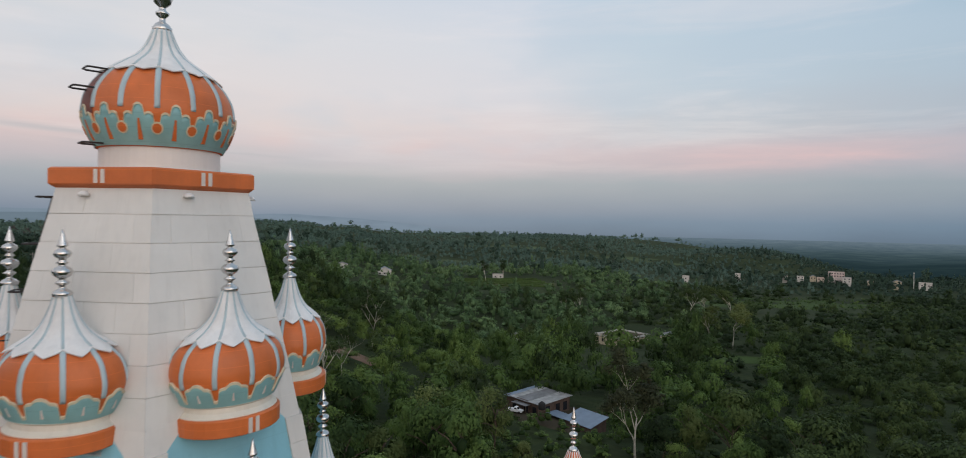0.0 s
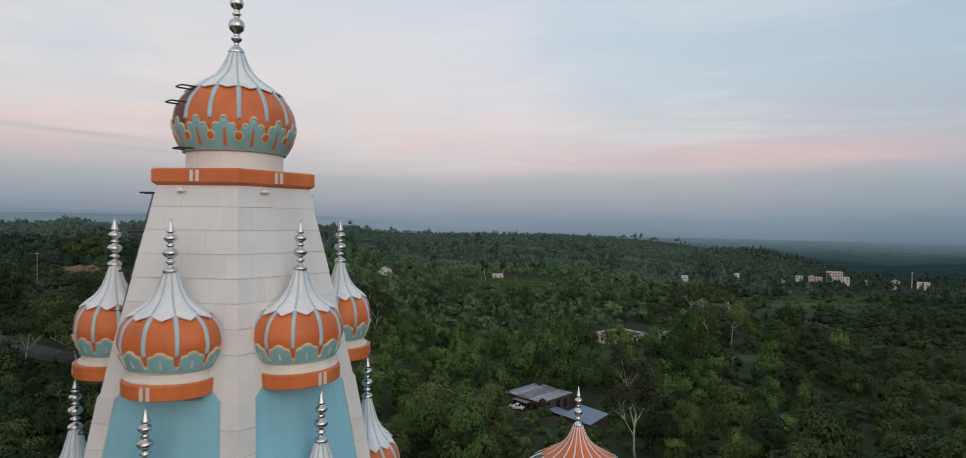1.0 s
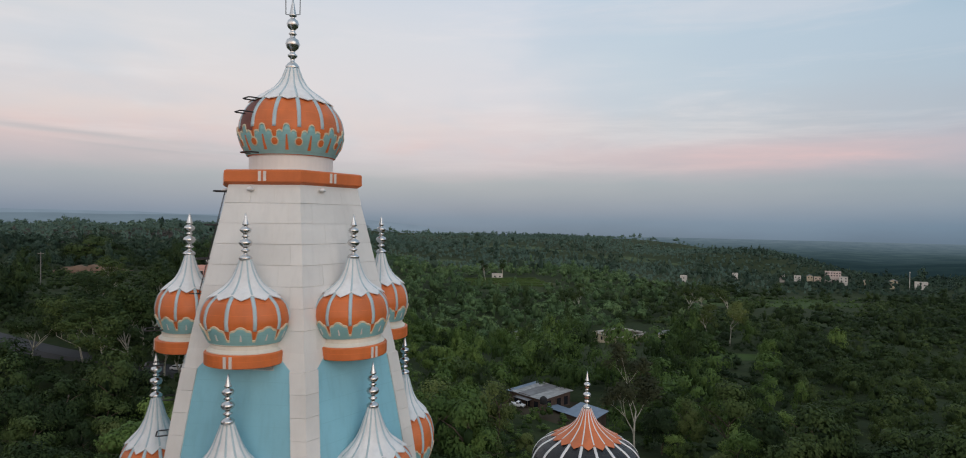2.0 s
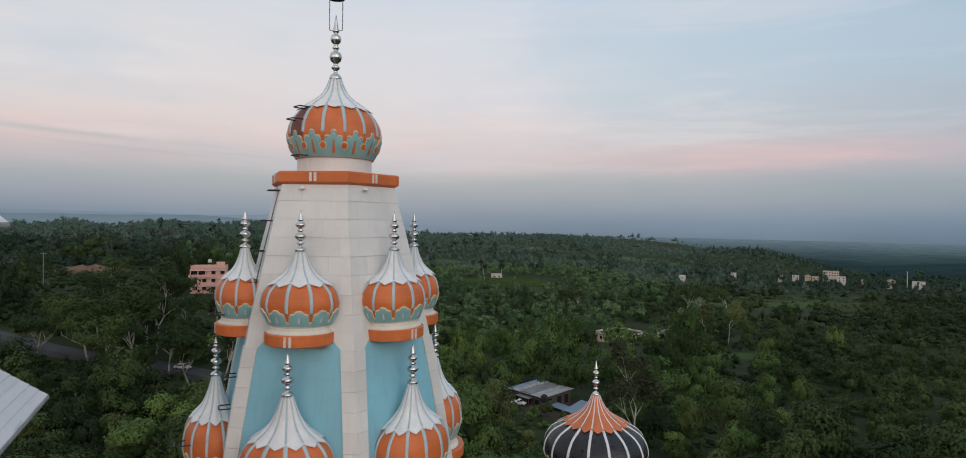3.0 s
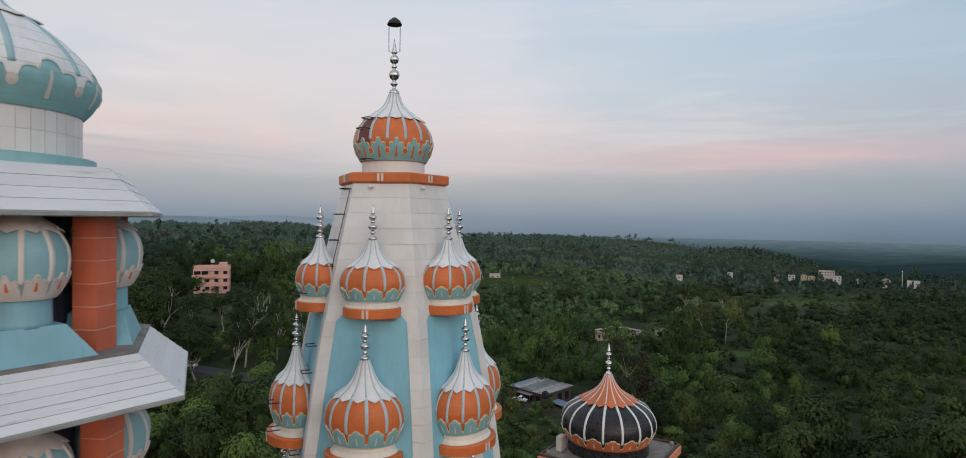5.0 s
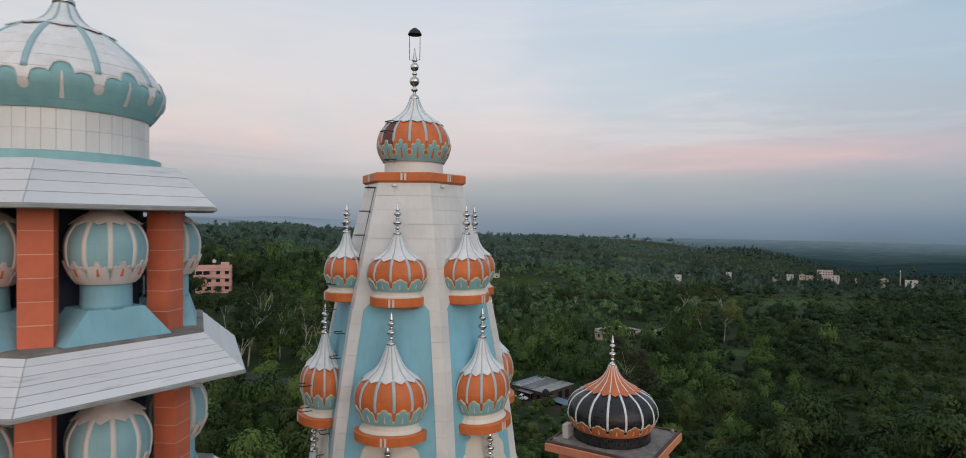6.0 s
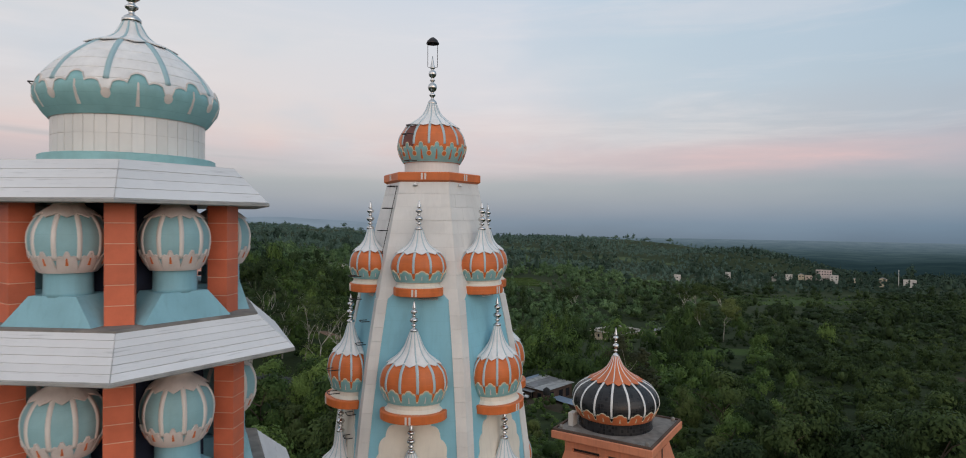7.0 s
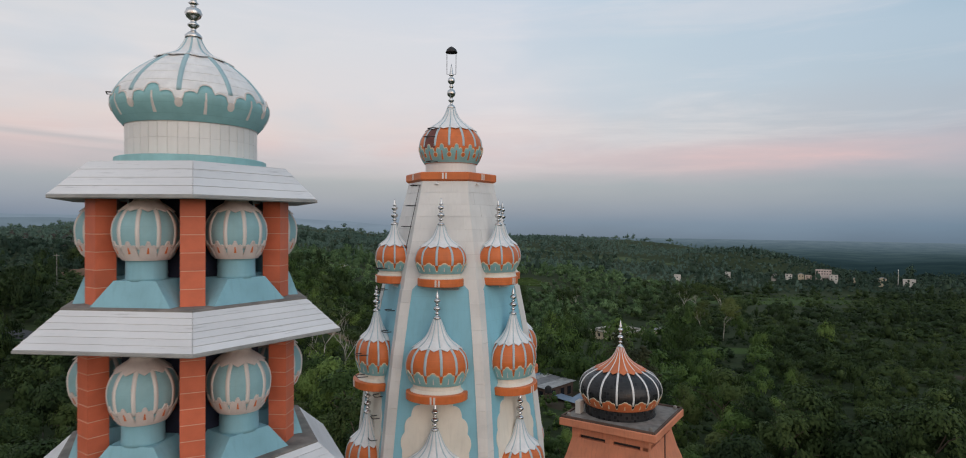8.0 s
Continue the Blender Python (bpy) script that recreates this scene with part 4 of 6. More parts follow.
part("drum", lathe([(2.06, 0.0), (2.02, 0.03), (2.0, 0.5), (2.04, 0.62)], 60), BLACK_TILE, bd, "black glazed tile drum", smooth=False)
onion(bd, [(2.02, 0.58), (2.16, 0.80), (2.32, 1.15), (2.36, 1.45), (2.25, 1.85), (1.95, 2.22), (1.45, 2.50), (0.95, 2.78), (0.55, 3.10), (0.32, 3.45), (0.18, 3.80)],
      16, 2.60, 0.13, 3.80, (0.6, 1.22), (BLACK_TILE, DOME_ORANGE, DOME_ORANGE, CREAM_RIM), rib_w=0.13, phase=radians(5), wedge=(CREAM_RIM, 0.74, 0.98, 0.10), rib_mat=WHITE_RIB, rib_low=0.98, neck=0.085, drip=0.28)
part("finial", moved(finial_geo(1.25, 1.62), Matrix.Translation((0, 0, 3.77))), STEEL, bd, "polished steel finial", smooth=True)

# ---------- ground ----------
CX, CY = 3.5, -19.0


def smooth01(t):
    t = np.clip(t, 0, 1)
    return t * t * (3 - 2 * t)


MID = ((0, -8), (60, -9), (120, -11), (178, -13.2), (240, -18), (300, -26), (365, -33.5), (450, -29), (560, -18.5), (610, -15.5), (1000, -13), (1700, -7), (2000, -9), (2600, -58), (3500, -70), (5200, -78))
RIGHT = ((0, -8), (60, -10), (120, -13), (280, -21), (600, -31), (810, -39), (1000, -46), (1500, -64), (2600, -74), (3500, -79), (5200, -80))
LEFT = ((0, -8), (60, -8), (120, -8), (160, -6), (200, -0.5), (230, 5), (280, 9.5), (420, 5), (700, 7), (1300, 10), (1800, 6), (2600, -6), (5200, -75))


def ground_z(x, y):
    """Height of the land: a wooded valley, a ridge on one side and a plain on the other."""
    dx, dy = np.asarray(x, float) - CX, np.asarray(y, float) - CY
    D = np.hypot(dx, dy)
    phi = np.degrees(np.arctan2(dx, dy))
    lw = smooth01((-2 - 5 * smooth01((D - 700) / 600) - phi) / 18)
    shelf = smooth01((D - 950) / 350) * (1 - smooth01((D - 1500) / 500))
    rw = smooth01((phi - 4 - 18 * shelf) / (18 - 4 * shelf))
    pick = [np.interp(D, [p[0] for p in prof], [p[1] for p in prof]) for prof in (LEFT, MID, RIGHT)]
    z = pick[0] * lw + pick[2] * rw + pick[1] * np.clip(1 - lw - rw, 0, 1) - 8 * shelf * smooth01((phi - 9) / 8)
    far = smooth01((D - 250) / 900) * (1 - 0.75 * smooth01((D - 2200) / 800))
    z = z + far * (7 * np.sin(x / 173.0 + 1.3) * np.cos(y / 211.0) + 4 * np.sin(x / 71.0 - y / 97.0))
    knolls = sum(h * np.exp(-((phi - p) / w) ** 2) for p, w, h in ((-12.5, 1.6, 13), (-16.5, 2.2, 14), (-20.5, 3.0, 17), (-27.5, 3.2, 14), (-34.3, 1.3, 11)))
    z = z + knolls * smooth01((D - 900) / 500) * smooth01((2600 - D) / 600)
    z = z + 12 * np.exp(-((x - 455) / 70.0) ** 2 - ((y - 780) / 28.0) ** 2)
    return z + smooth01((D - 30) / 60) * 0.5 * np.sin(x / 9.0) * np.cos(y / 11.0)


radii = [0.0] + [float(v) for v in np.geomspace(8, 4850, 110)]
ncol = 240
verts, faces = [], []
for r in radii:
    for k in range(ncol):
        a = 2 * math.pi * k / ncol
        verts.append((CX + r * math.sin(a), CY + r * math.cos(a)))
va = np.array(verts)
za = ground_z(va[:, 0], va[:, 1])
verts = [(float(p[0]), float(p[1]), float(h)) for p, h in zip(va, za)]
for j in range(len(radii) - 1):
    for k in range(ncol):
        k2 = (k + 1) % ncol
        faces.append((j * ncol + k, (j + 1) * ncol + k, (j + 1) * ncol + k2, j * ncol + k2))
ground = new("ground", make_mesh("ground", verts, faces, GROUND, True))
tagged(ground, "dark grassy valley floor with patches of bare earth", "ground", kind="structure")

# far hills and haze, a plain glowing backdrop beyond the land
def ridge(name, radius, a0, a1, base, crest, colour, label):
    n = 160
    v, f = [], []
    for k in range(n + 1):
        t = k / n
        a = radians(a0 + (a1 - a0) * t)
        h = crest(t)
        for z in (base, h):
            v.append((CX + radius * math.sin(a), CY + radius * math.cos(a), z))
    for k in range(n):
        f.append((2 * k, 2 * k + 2, 2 * k + 3, 2 * k + 1))
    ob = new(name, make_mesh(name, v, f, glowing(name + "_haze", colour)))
    return tagged(ob, label, "hills", kind="structure")


def wave(t, s):
    return sum(math.sin(t * f * 6.283 + s * f) / f ** 0.8 for f in (1.0, 2.3, 5.1, 9.7, 21.0)) * 0.5
ridge("backdrop_far_hills", 4840, -48, 8, -140, lambda t: 74 + 20 * wave(t, 2.0) - 190 * float(smooth01((t - 0.5) / 0.5)), (0.196, 0.254, 0.315), "faint blue hills on the horizon, glowing with painted haze")
ridge("backdrop_near_hills", 4780, -48, 2, -140, lambda t: 50 + 12 * wave(t, 5.0) - 190 * float(smooth01((t - 0.42) / 0.55)), (0.148, 0.200, 0.245), "grey blue wooded hills, glowing with painted haze")
ridge("backdrop_haze", 4845, -14, 54, -160, lambda t: -70 + 2.5 * wave(t * 0.6, 1.0) - 5 * float(smooth01((t - 0.2) / 0.4)), (0.140, 0.190, 0.232), "glowing strip painted as blue haze along the horizon")

# ---------- road and clearings ----------
ROAD = [(-190, 175), (-150, 160), (-111, 150.8), (-87.5, 147.8), (-71, 145), (-58, 141), (-46, 137)]
RP = [(a, b) for a, b in curve_through(ROAD, 10)]


def road_strip(half, lift):
    v, f = [], []
    for i, (x, y) in enumerate(RP):
        x2, y2 = RP[min(i + 1, len(RP) - 1)]
        x1, y1 = RP[max(i - 1, 0)]
        d = Vector((x2 - x1, y2 - y1, 0)).normalized()
        n = Vector((-d.y, d.x, 0))
        z = float(max(ground_z(x, y), ground_z(x + n.x * half, y + n.y * half), ground_z(x - n.x * half, y - n.y * half))) + lift
        for s in (-1, 1):
            v.append((x + n.x * half * s, y + n.y * half * s, z))
        for s in (-1, 1):
            v.append((x + n.x * (half + 1.5) * s, y + n.y * (half + 1.5) * s, z - 1.6))
    for i in range(len(RP) - 1):
        a, b = 4 * i, 4 * i + 4
        f += [(a, a + 1, b + 1, b), (a + 2, a, b, b + 2), (a + 1, a + 3, b + 3, b + 1)]
    return v, f


road = new("road", make_mesh("road", *road_strip(2.9, 0.25), TAR))
tagged(road, "narrow grey tarmac road through the trees", "road", kind="structure")
road_pts = np.array(RP)


def patch(name, cx, cy, rx, ry, material, label, lift=0.2, turn=0.0):
    """An irregular open patch lying on the ground."""
    n, rings = 40, 8
    v, f = [], []
    for j in range(rings + 1):
        for k in range(n):
            a = 2 * math.pi * k / n
            q = (j / rings) * (1 + 0.16 * math.sin(3 * a + cx) + 0.09 * math.sin(7 * a + cy))
            px, py = rx * q * math.cos(a), ry * q * math.sin(a)
            x = cx + px * math.cos(turn) - py * math.sin(turn)
            y = cy + px * math.sin(turn) + py * math.cos(turn)
            v.append((x, y, float(ground_z(x, y)) + (lift if j < rings else -0.3)))
    for j in range(rings):
        for k in range(n):
            k2 = (k + 1) % n
            f.append((j * n + k, j * n + k2, (j + 1) * n + k2, (j + 1) * n + k))
    ob = new(name, make_mesh(name, v, f, material, True))
    return tagged(ob, label, "ground", kind="structure")


MEADOW = surface("short_grass", (0.054, 0.086, 0.027), 0.95, vary=0.35, scale=0.04, fine=0.6, bump=0.3, spec=0.1)
DIRT = surface("brown_dirt", (0.070, 0.057, 0.038), 0.95, vary=0.35, scale=0.1, fine=1.0, bump=0.4, spec=0.1)
CLEAR = [  # x, y, rx, ry, share of trees left
    (262, 545, 105, 62, 0.10), (330, 600, 80, 40, 0.2), (28, 548, 46, 26, 0.12), (-95, 515, 40, 14, 0.25), (122, 258, 22, 9, 0.15), (205, 208, 22, 8, 0.15), (22, 152, 12, 11, 0.0), (33, 142, 7, 6, 0.0), (12.5, 148, 9, 10, 0.0),
    (86, 340, 20, 17, 0.0), (82, 316, 19, 14, 0.0), (108, 325, 9, 8, 0.0), (-107, 227, 13, 12, 0.0), (-97, 208, 10, 14, 0.0), (16.5, 585, 14, 14, 0.0), (16, 565, 16, 12, 0.0), (436, 760, 40, 16, 0.15), (428, 738, 46, 16, 0.4), (500, 722, 10, 8, 0.1), (478, 737, 10, 8, 0.1), (251, 742, 12, 14, 0.1), (345, 814, 12, 16, 0.1),
    (-216, 339, 26, 12, 0.0), (-208, 322, 24, 10, 0.1), (-86, 534, 16, 10, 0.0), (-118, 507, 12, 9, 0.0), (-40, 190, 14, 5, 0.0), (-147, 458, 9, 8, 0.0), (23, 310, 7, 5, 0.0), (-113, 161, 5, 5, 0.0), (-72, 128, 16, 10, 0.4), (37, 106, 9, 17, 0.0), (29, 82, 5, 12, 0.0), (33, 95, 7, 12, 0.0), (514, 702, 16, 12, 0.0), (150, 930, 85, 26, 0.12), (-70, 820, 60, 20, 0.15), (60, 1060, 110, 24, 0.15), (255, 1010, 90, 24, 0.15), (-190, 640, 40, 14, 0.1)]
patch("meadow", 262, 545, 100, 58, MEADOW, "open green meadow beyond the trees", turn=0.2)
patch("meadow", 28, 548, 40, 22, surface("stubble_field", (0.085, 0.092, 0.045), 0.95, vary=0.4, scale=0.08, fine=1.0, bump=0.3, spec=0.1), "terraced green brown fields")
patch("meadow", 122, 258, 20, 8, MEADOW, "small grassy clearing among the trees")
FIELD = surface("pale_field_grass", (0.085, 0.115, 0.055), 0.95, vary=0.35, scale=0.03, fine=0.5, bump=0.3, spec=0.1)
for fx, fy, fr, fd in ((150, 930, 80, 22), (-70, 820, 55, 17), (60, 1060, 105, 20), (255, 1010, 85, 20), (-190, 640, 36, 12)):
    patch("field", fx, fy, fr, fd, FIELD, "pale green field between the distant woods")
patch("meadow", 205, 208, 22, 7, DIRT, "bare brown field strip")
patch("yard", 25, 150, 16, 12, DIRT, "trodden brown dirt yard by the farm sheds")
bank_v, bank_f = [], []
for k in range(41):
    x = -251 + k
    yb = 340 + 2.0 * math.sin(k * 0.35) + 1.0 * math.sin(k * 1.3)
    hb = 4.6 * math.sin(math.pi * k / 40) ** 0.5 * (0.85 + 0.15 * math.sin(k * 0.9))
    zb = float(ground_z(x, yb))
    bank_v += [(x, yb - 3.0, zb - 0.8), (x, yb - 1.2, zb + 0.45 * hb), (x, yb, zb + hb), (x, yb + 5, zb + hb + 0.3), (x, yb + 16, zb - 0.5)]
for k in range(40):
    for c in range(4):
        bank_f.append((5 * k + c, 5 * k + 5 + c, 5 * k + 6 + c, 5 * k + 1 + c))
tagged(new("earth_bank", make_mesh("earth_bank", bank_v, bank_f, EARTH, True)), "bare red earth bank cut into the hillside", "bank", kind="structure")
patch("track", -40, 190, 14, 4, EARTH, "bare earth track below the trees")


def terrace(x0, x1, y, h):
    v, f = [], []
    n = 30
    for k in range(n + 1):
        x = x0 + (x1 - x0) * k / n
        yy = y + 1.2 * math.sin(k * 0.7) + 0.6 * math.sin(k * 1.9)
        z = float(ground_z(x, yy))
        for dy, dz in ((-0.3, -0.6), (-0.15, h * (0.8 + 0.2 * math.sin(k * 2.3))), (0.6, h), (2.5, -0.3)):
            v.append((x, yy + dy, z + dz))
    for k in range(n):
        for c in range(3):
            f.append((4 * k + c, 4 * k + 4 + c, 4 * k + 5 + c, 4 * k + 1 + c))
    ob = new("terrace_wall", make_mesh("terrace_wall", v, f, MEADOW))
    return tagged(ob, "low earth terrace bank between fields", "terrace", "terrace banks", "structure")


for i in range(5):
    terrace(-8 - 4 * i, 66 - 3 * i, 530 + 10 * i, 1.6)

# ---------- trees ----------


def fast_mesh(name, cards, lumps, lump_faces, normals, material, tints=None):
    """One mesh of loose leaf sprays (three corners each) and rough leafy lumps, with a tint for each tree; lumps are
    tinted darker as inner shade.
    """
    me = bpy.data.meshes.new(name)
    nc, nt = len(cards) // 3, len(lump_faces)
    co = np.concatenate([np.asarray(cards, np.float32).reshape(-1, 3), np.asarray(lumps, np.float32).reshape(-1, 3)])
    me.vertices.add(len(co))
    me.vertices.foreach_set("co", co.ravel())
    idx = np.concatenate([np.arange(nc * 3, dtype=np.int32), (np.asarray(lump_faces, np.int32) + nc * 3).ravel()])
    me.loops.add(len(idx))
    me.loops.foreach_set("vertex_index", idx)
    me.polygons.add(nc + nt)
    me.polygons.foreach_set("loop_start", np.arange(nc + nt, dtype=np.int32) * 3)
    me.polygons.foreach_set("loop_total", np.full(nc + nt, 3, np.int32))
    me.polygons.foreach_set("use_smooth", np.ones(nc + nt, bool))
    me.materials.append(material)
    me.update(calc_edges=True)
    # sprays take the rounding of their bough, so that a crown is lit as one soft mass
    own = me.attributes.new("custom_normal", "FLOAT_VECTOR", "POINT")
    own.data.foreach_set("vector", np.asarray(normals, np.float32).ravel())
    tint = me.attributes.new("tint", "FLOAT", "POINT")
    # lumps get a dark tint that paints the shade inside the crown
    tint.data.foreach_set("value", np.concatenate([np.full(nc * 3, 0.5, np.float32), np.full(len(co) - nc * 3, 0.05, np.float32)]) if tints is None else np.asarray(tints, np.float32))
    if tints is None:
        me.attributes.new("solitary", "FLOAT", "POINT").data.foreach_set("value", np.ones(len(co), np.float32))
    return me


def ico(level):
    bm = bmesh.new()
    bmesh.ops.create_icosphere(bm, subdivisions=level, radius=1.0)
    bm.verts.ensure_lookup_table()
    v = np.array([tuple(q.co) for q in bm.verts])
    f = np.array([[q.index for q in p.verts] for p in bm.faces])
    bm.free()
    return v, f


ICO = {1: ico(1)}


def leaf_cards(rng, centres, normals, size):
    """A small bent leaf spray at each centre, facing about along its normal."""
    n = len(centres)
    nv = normals / np.maximum(1e-6, np.linalg.norm(normals, axis=1, keepdims=True))
    ref = rng.normal(size=(n, 3))
    t = np.cross(nv, ref)
    t /= np.maximum(1e-6, np.linalg.norm(t, axis=1, keepdims=True))
    b = np.cross(nv, t)
    s = (size * rng.uniform(0.6, 1.35, (n, 1)))
    w = s * rng.uniform(0.55, 0.95, (n, 1))
    droop = nv * s * 0.2
    v = np.stack([centres - t * s - droop, centres + t * s * 0.7 - b * w, centres + t * s * 0.7 + b * w], 1)
    return v.reshape(-1, 3)


def unit(a):
    return a / np.maximum(1e-6, np.linalg.norm(a, axis=1, keepdims=True))


def crown_shape(rng, height, radius, clumps, leaves, size, bare=0.2, level=1, rough=0.2):
    """One crown about the trunk's foot: a rough leafy dome of many boughs with loose sprays, uneven and with gaps."""
    cards, lumps, tris, card_n, lump_n = [], [], [], [], []
    bv, bf = ICO[level]
    mid = height * (bare + (1 - bare) * 0.5)
    rz = height * (1 - bare) * 0.5
    lean = rng.normal(size=2) * 0.12 * radius
    heart = np.array([lean[0], lean[1], mid + 0.05 * rz])
    cv, cf = ICO[level]
    lumps.append(heart + cv * np.array([radius, radius, rz]) * (0.22 if leaves > 60 else 0.46) * rng.uniform(0.75, 1.2, (len(cv), 1)))
    tris.append(cf)
    lump_n.append(cv)
    for c in range(clumps):
        a = 2.39996 * c + rng.uniform(-0.5, 0.5)
        lvl = rng.uniform(-0.75, 0.95)
        wide = math.sqrt(max(0.03, 1 - lvl ** 2)) * rng.uniform(0.62, 0.80)
        if c == 0:
            lvl, wide = 0.85, 0.1
        centre = np.array([math.cos(a) * wide * radius + lean[0], math.sin(a) * wide * radius + lean[1], mid + lvl * rz * 0.70])
        rc = radius * rng.uniform(0.24, 0.42)
        flat = np.array([1, 1, rng.uniform(0.7, 1.05)])
        count = sum(len(q) for q in lumps)
        lumps.append(centre + bv * rc * (0.22 if leaves > 60 else 0.38) * flat * rng.uniform(1 - rough, 1 + rough, (len(bv), 1)) + rng.normal(size=bv.shape) * rc * 0.05)
        tris.append(bf + count)
        side = (centre - heart) / np.array([radius, radius, rz])
        lump_n.append(unit(bv + 0.8 * side))
        if leaves:
            dirs = rng.normal(size=(leaves, 3))
            dirs /= np.linalg.norm(dirs, axis=1, keepdims=True)
            dirs[:, 2] = np.where(dirs[:, 2] < -0.4, -dirs[:, 2], dirs[:, 2])
            pos = centre + dirs * rc * rng.uniform(0.50, 1.32, (leaves, 1)) * flat
            out = (pos - heart) / np.array([radius, radius, rz])
            out /= np.maximum(1e-6, np.linalg.norm(out, axis=1, keepdims=True))
            nrm = 0.55 * dirs + 0.85 * out + 0.22 * rng.normal(size=(leaves, 3)) + np.array([0, 0, 0.12])
            cards.append(leaf_cards(rng, pos, nrm, size))
            card_n.append(np.repeat(unit(0.75 * dirs + 0.75 * out + 0.22 * unit(nrm) + 0.16 * rng.normal(size=(leaves, 3))), 3, axis=0))
    return np.concatenate(cards), np.concatenate(lumps), np.concatenate(tris), np.concatenate(card_n + lump_n)


def trunk_geo(rng, height, r0, limbs=5, spread=0.5, lift=0.35):
    pts = [(0, 0, -0.6)]
    for k in range(1, 6):
        pts.append((rng.normal() * 0.05 * height * k / 5, rng.normal() * 0.05 * height * k / 5, height * 0.75 * k / 5))
    geos = [tube(pts, [r0 * (1.15 - 0.17 * k) for k in range(6)], 7)]
    for i in range(limbs):
        k = 2 + i % 3
        base = Vector(pts[k])
        a = rng.uniform(0, 6.283)
        ln = height * spread * rng.uniform(0.5, 0.9)
        tip = base + Vector((math.cos(a) * ln, math.sin(a) * ln, ln * rng.uniform(0.4, 1.0) * lift * 2))
        m = base.lerp(tip, 0.5) + Vector((0, 0, ln * 0.1))
        geos.append(tube([base, m, tip], [r0 * 0.5, r0 * 0.32, r0 * 0.1], 5))
    return joined(*geos)


SECTORS = [  # from, to, first and last bearing, share of trees left
    (455, 620, 18, 32, 0.30), (136, 176, 1.6, 13.0, 0.0), (116, 136, 2.5, 13.0, 0.12), (240, 350, 9.0, 17.0, 0.05), (196, 268, -27.5, -20.5, 0.0), (232, 425, -36.5, -27.5, 0.0), (125, 146, 12, 16, 0.1), (815, 884, 34.0, 36.6, 0.0), (515, 590, -2, 8, 0.08), (268, 296, 20, 28, 0.4), (262, 285, 35, 43, 0.15), (205, 222, -13, -7, 0.3), (205, 318, 20.4, 24.4, 0.04)]


ROAD_D = np.hypot(road_pts[:, 0] - CX, road_pts[:, 1] - CY)
ROAD_P = np.degrees(np.arctan2(road_pts[:, 0] - CX, road_pts[:, 1] - CY))
order = np.argsort(ROAD_P)


def in_clear(x, y, rng, low=False):
    D, phi = math.hypot(x - CX, y - CY), math.degrees(math.atan2(x - CX, y - CY))
    if -42 < phi < -25:
        rd = float(np.interp(phi, ROAD_P[order], ROAD_D[order]))
        if rd - 26 < D < rd and not low and rng.random() > 0.1:
            return True
    for d0, d1, p0, p1, keep in ([] if low else SECTORS):
        if d0 < D < d1 and p0 < phi < p1 and rng.random() >= keep:
            return True
    for cx, cy, rx, ry, keep in CLEAR:
        if ((x - cx) / rx) ** 2 + ((y - cy) / ry) ** 2 < 1 and rng.random() >= keep:
            return True
    return float(np.min(np.hypot(road_pts[:, 0] - x, road_pts[:, 1] - y))) < 6.0


def sector_points(rng, d0, d1, spacing, phi=43.0, only=(-90, 90), low=False):
    """Jittered places over the valley between two distances."""
    out = []
    rows = int((d1 - d0) / spacing)
    for i in range(rows):
        D = d0 + (i + 0.5) * spacing
        n = int(2 * radians(phi) * D / spacing)
        for k in range(n):
            a = radians(-phi) + 2 * radians(phi) * (k + rng.uniform(0, 1)) / n
            r = D + rng.uniform(-0.5, 0.5) * spacing
            x, y = CX + r * math.sin(a), CY + r * math.cos(a)
            if only[0] <= math.degrees(a) + rng.uniform(-6, 6) < only[1] and not in_clear(x, y, rng, low):
                out.append((x, y))
    return out


rng = np.random.default_rng(7)
KINDS = []
for i in range(8):
    h, r = (9.5, 4.1) if i < 5 else (12.5, 4.6)
    h, r = h * rng.uniform(0.9, 1.15), r * rng.uniform(0.85, 1.12)
    t = thing("tree", (0, 0, -500), "leafy broad green tree in the valley wood", "tree", "trees of the near wood")
    part("trunk", trunk_geo(rng, h, 0.22), BARK, t)
    shape = crown_shape(rng, h, r, 15, 185, 0.23, bare=0.10)
    cr = new("crown", fast_mesh("crown", *shape, (LEAF_A, LEAF_A, LEAF_C, LEAF_B, LEAF_A, LEAF_C, LEAF_B, LEAF_A)[i]))
    cr.parent = t
    KINDS.append(t)
places = sector_points(rng, 90, 149, 6.3)
used = set()
for i, (x, y) in enumerate(places[:320]):
    bearing = math.degrees(math.atan2(x - CX, y - CY)) + rng.uniform(-7, 7)
    dusky = bearing > 23 or bearing < -30
    k = int(rng.choice((3, 6))) if dusky else int(rng.choice((0, 1, 2, 4, 5, 7, 7, 2, 3)))
    s = rng.uniform(0.55, 1.3)
    if 0 < bearing < 15 and math.hypot(x - CX, y - CY) > 112:
        s = min(0.62, s)
    z = float(ground_z(x, y)) - 0.3
    m = pose(x, y, z, 0, 0, rng.uniform(0, 360)) @ Matrix.Diagonal((s, s, s * rng.uniform(0.95, 1.4), 1))
    if k not in used:
        used.add(k)
        KINDS[k].matrix_basis = m
    else:
        c = copy_thing(KINDS[k], Matrix.Identity(4))
        c.matrix_basis = m


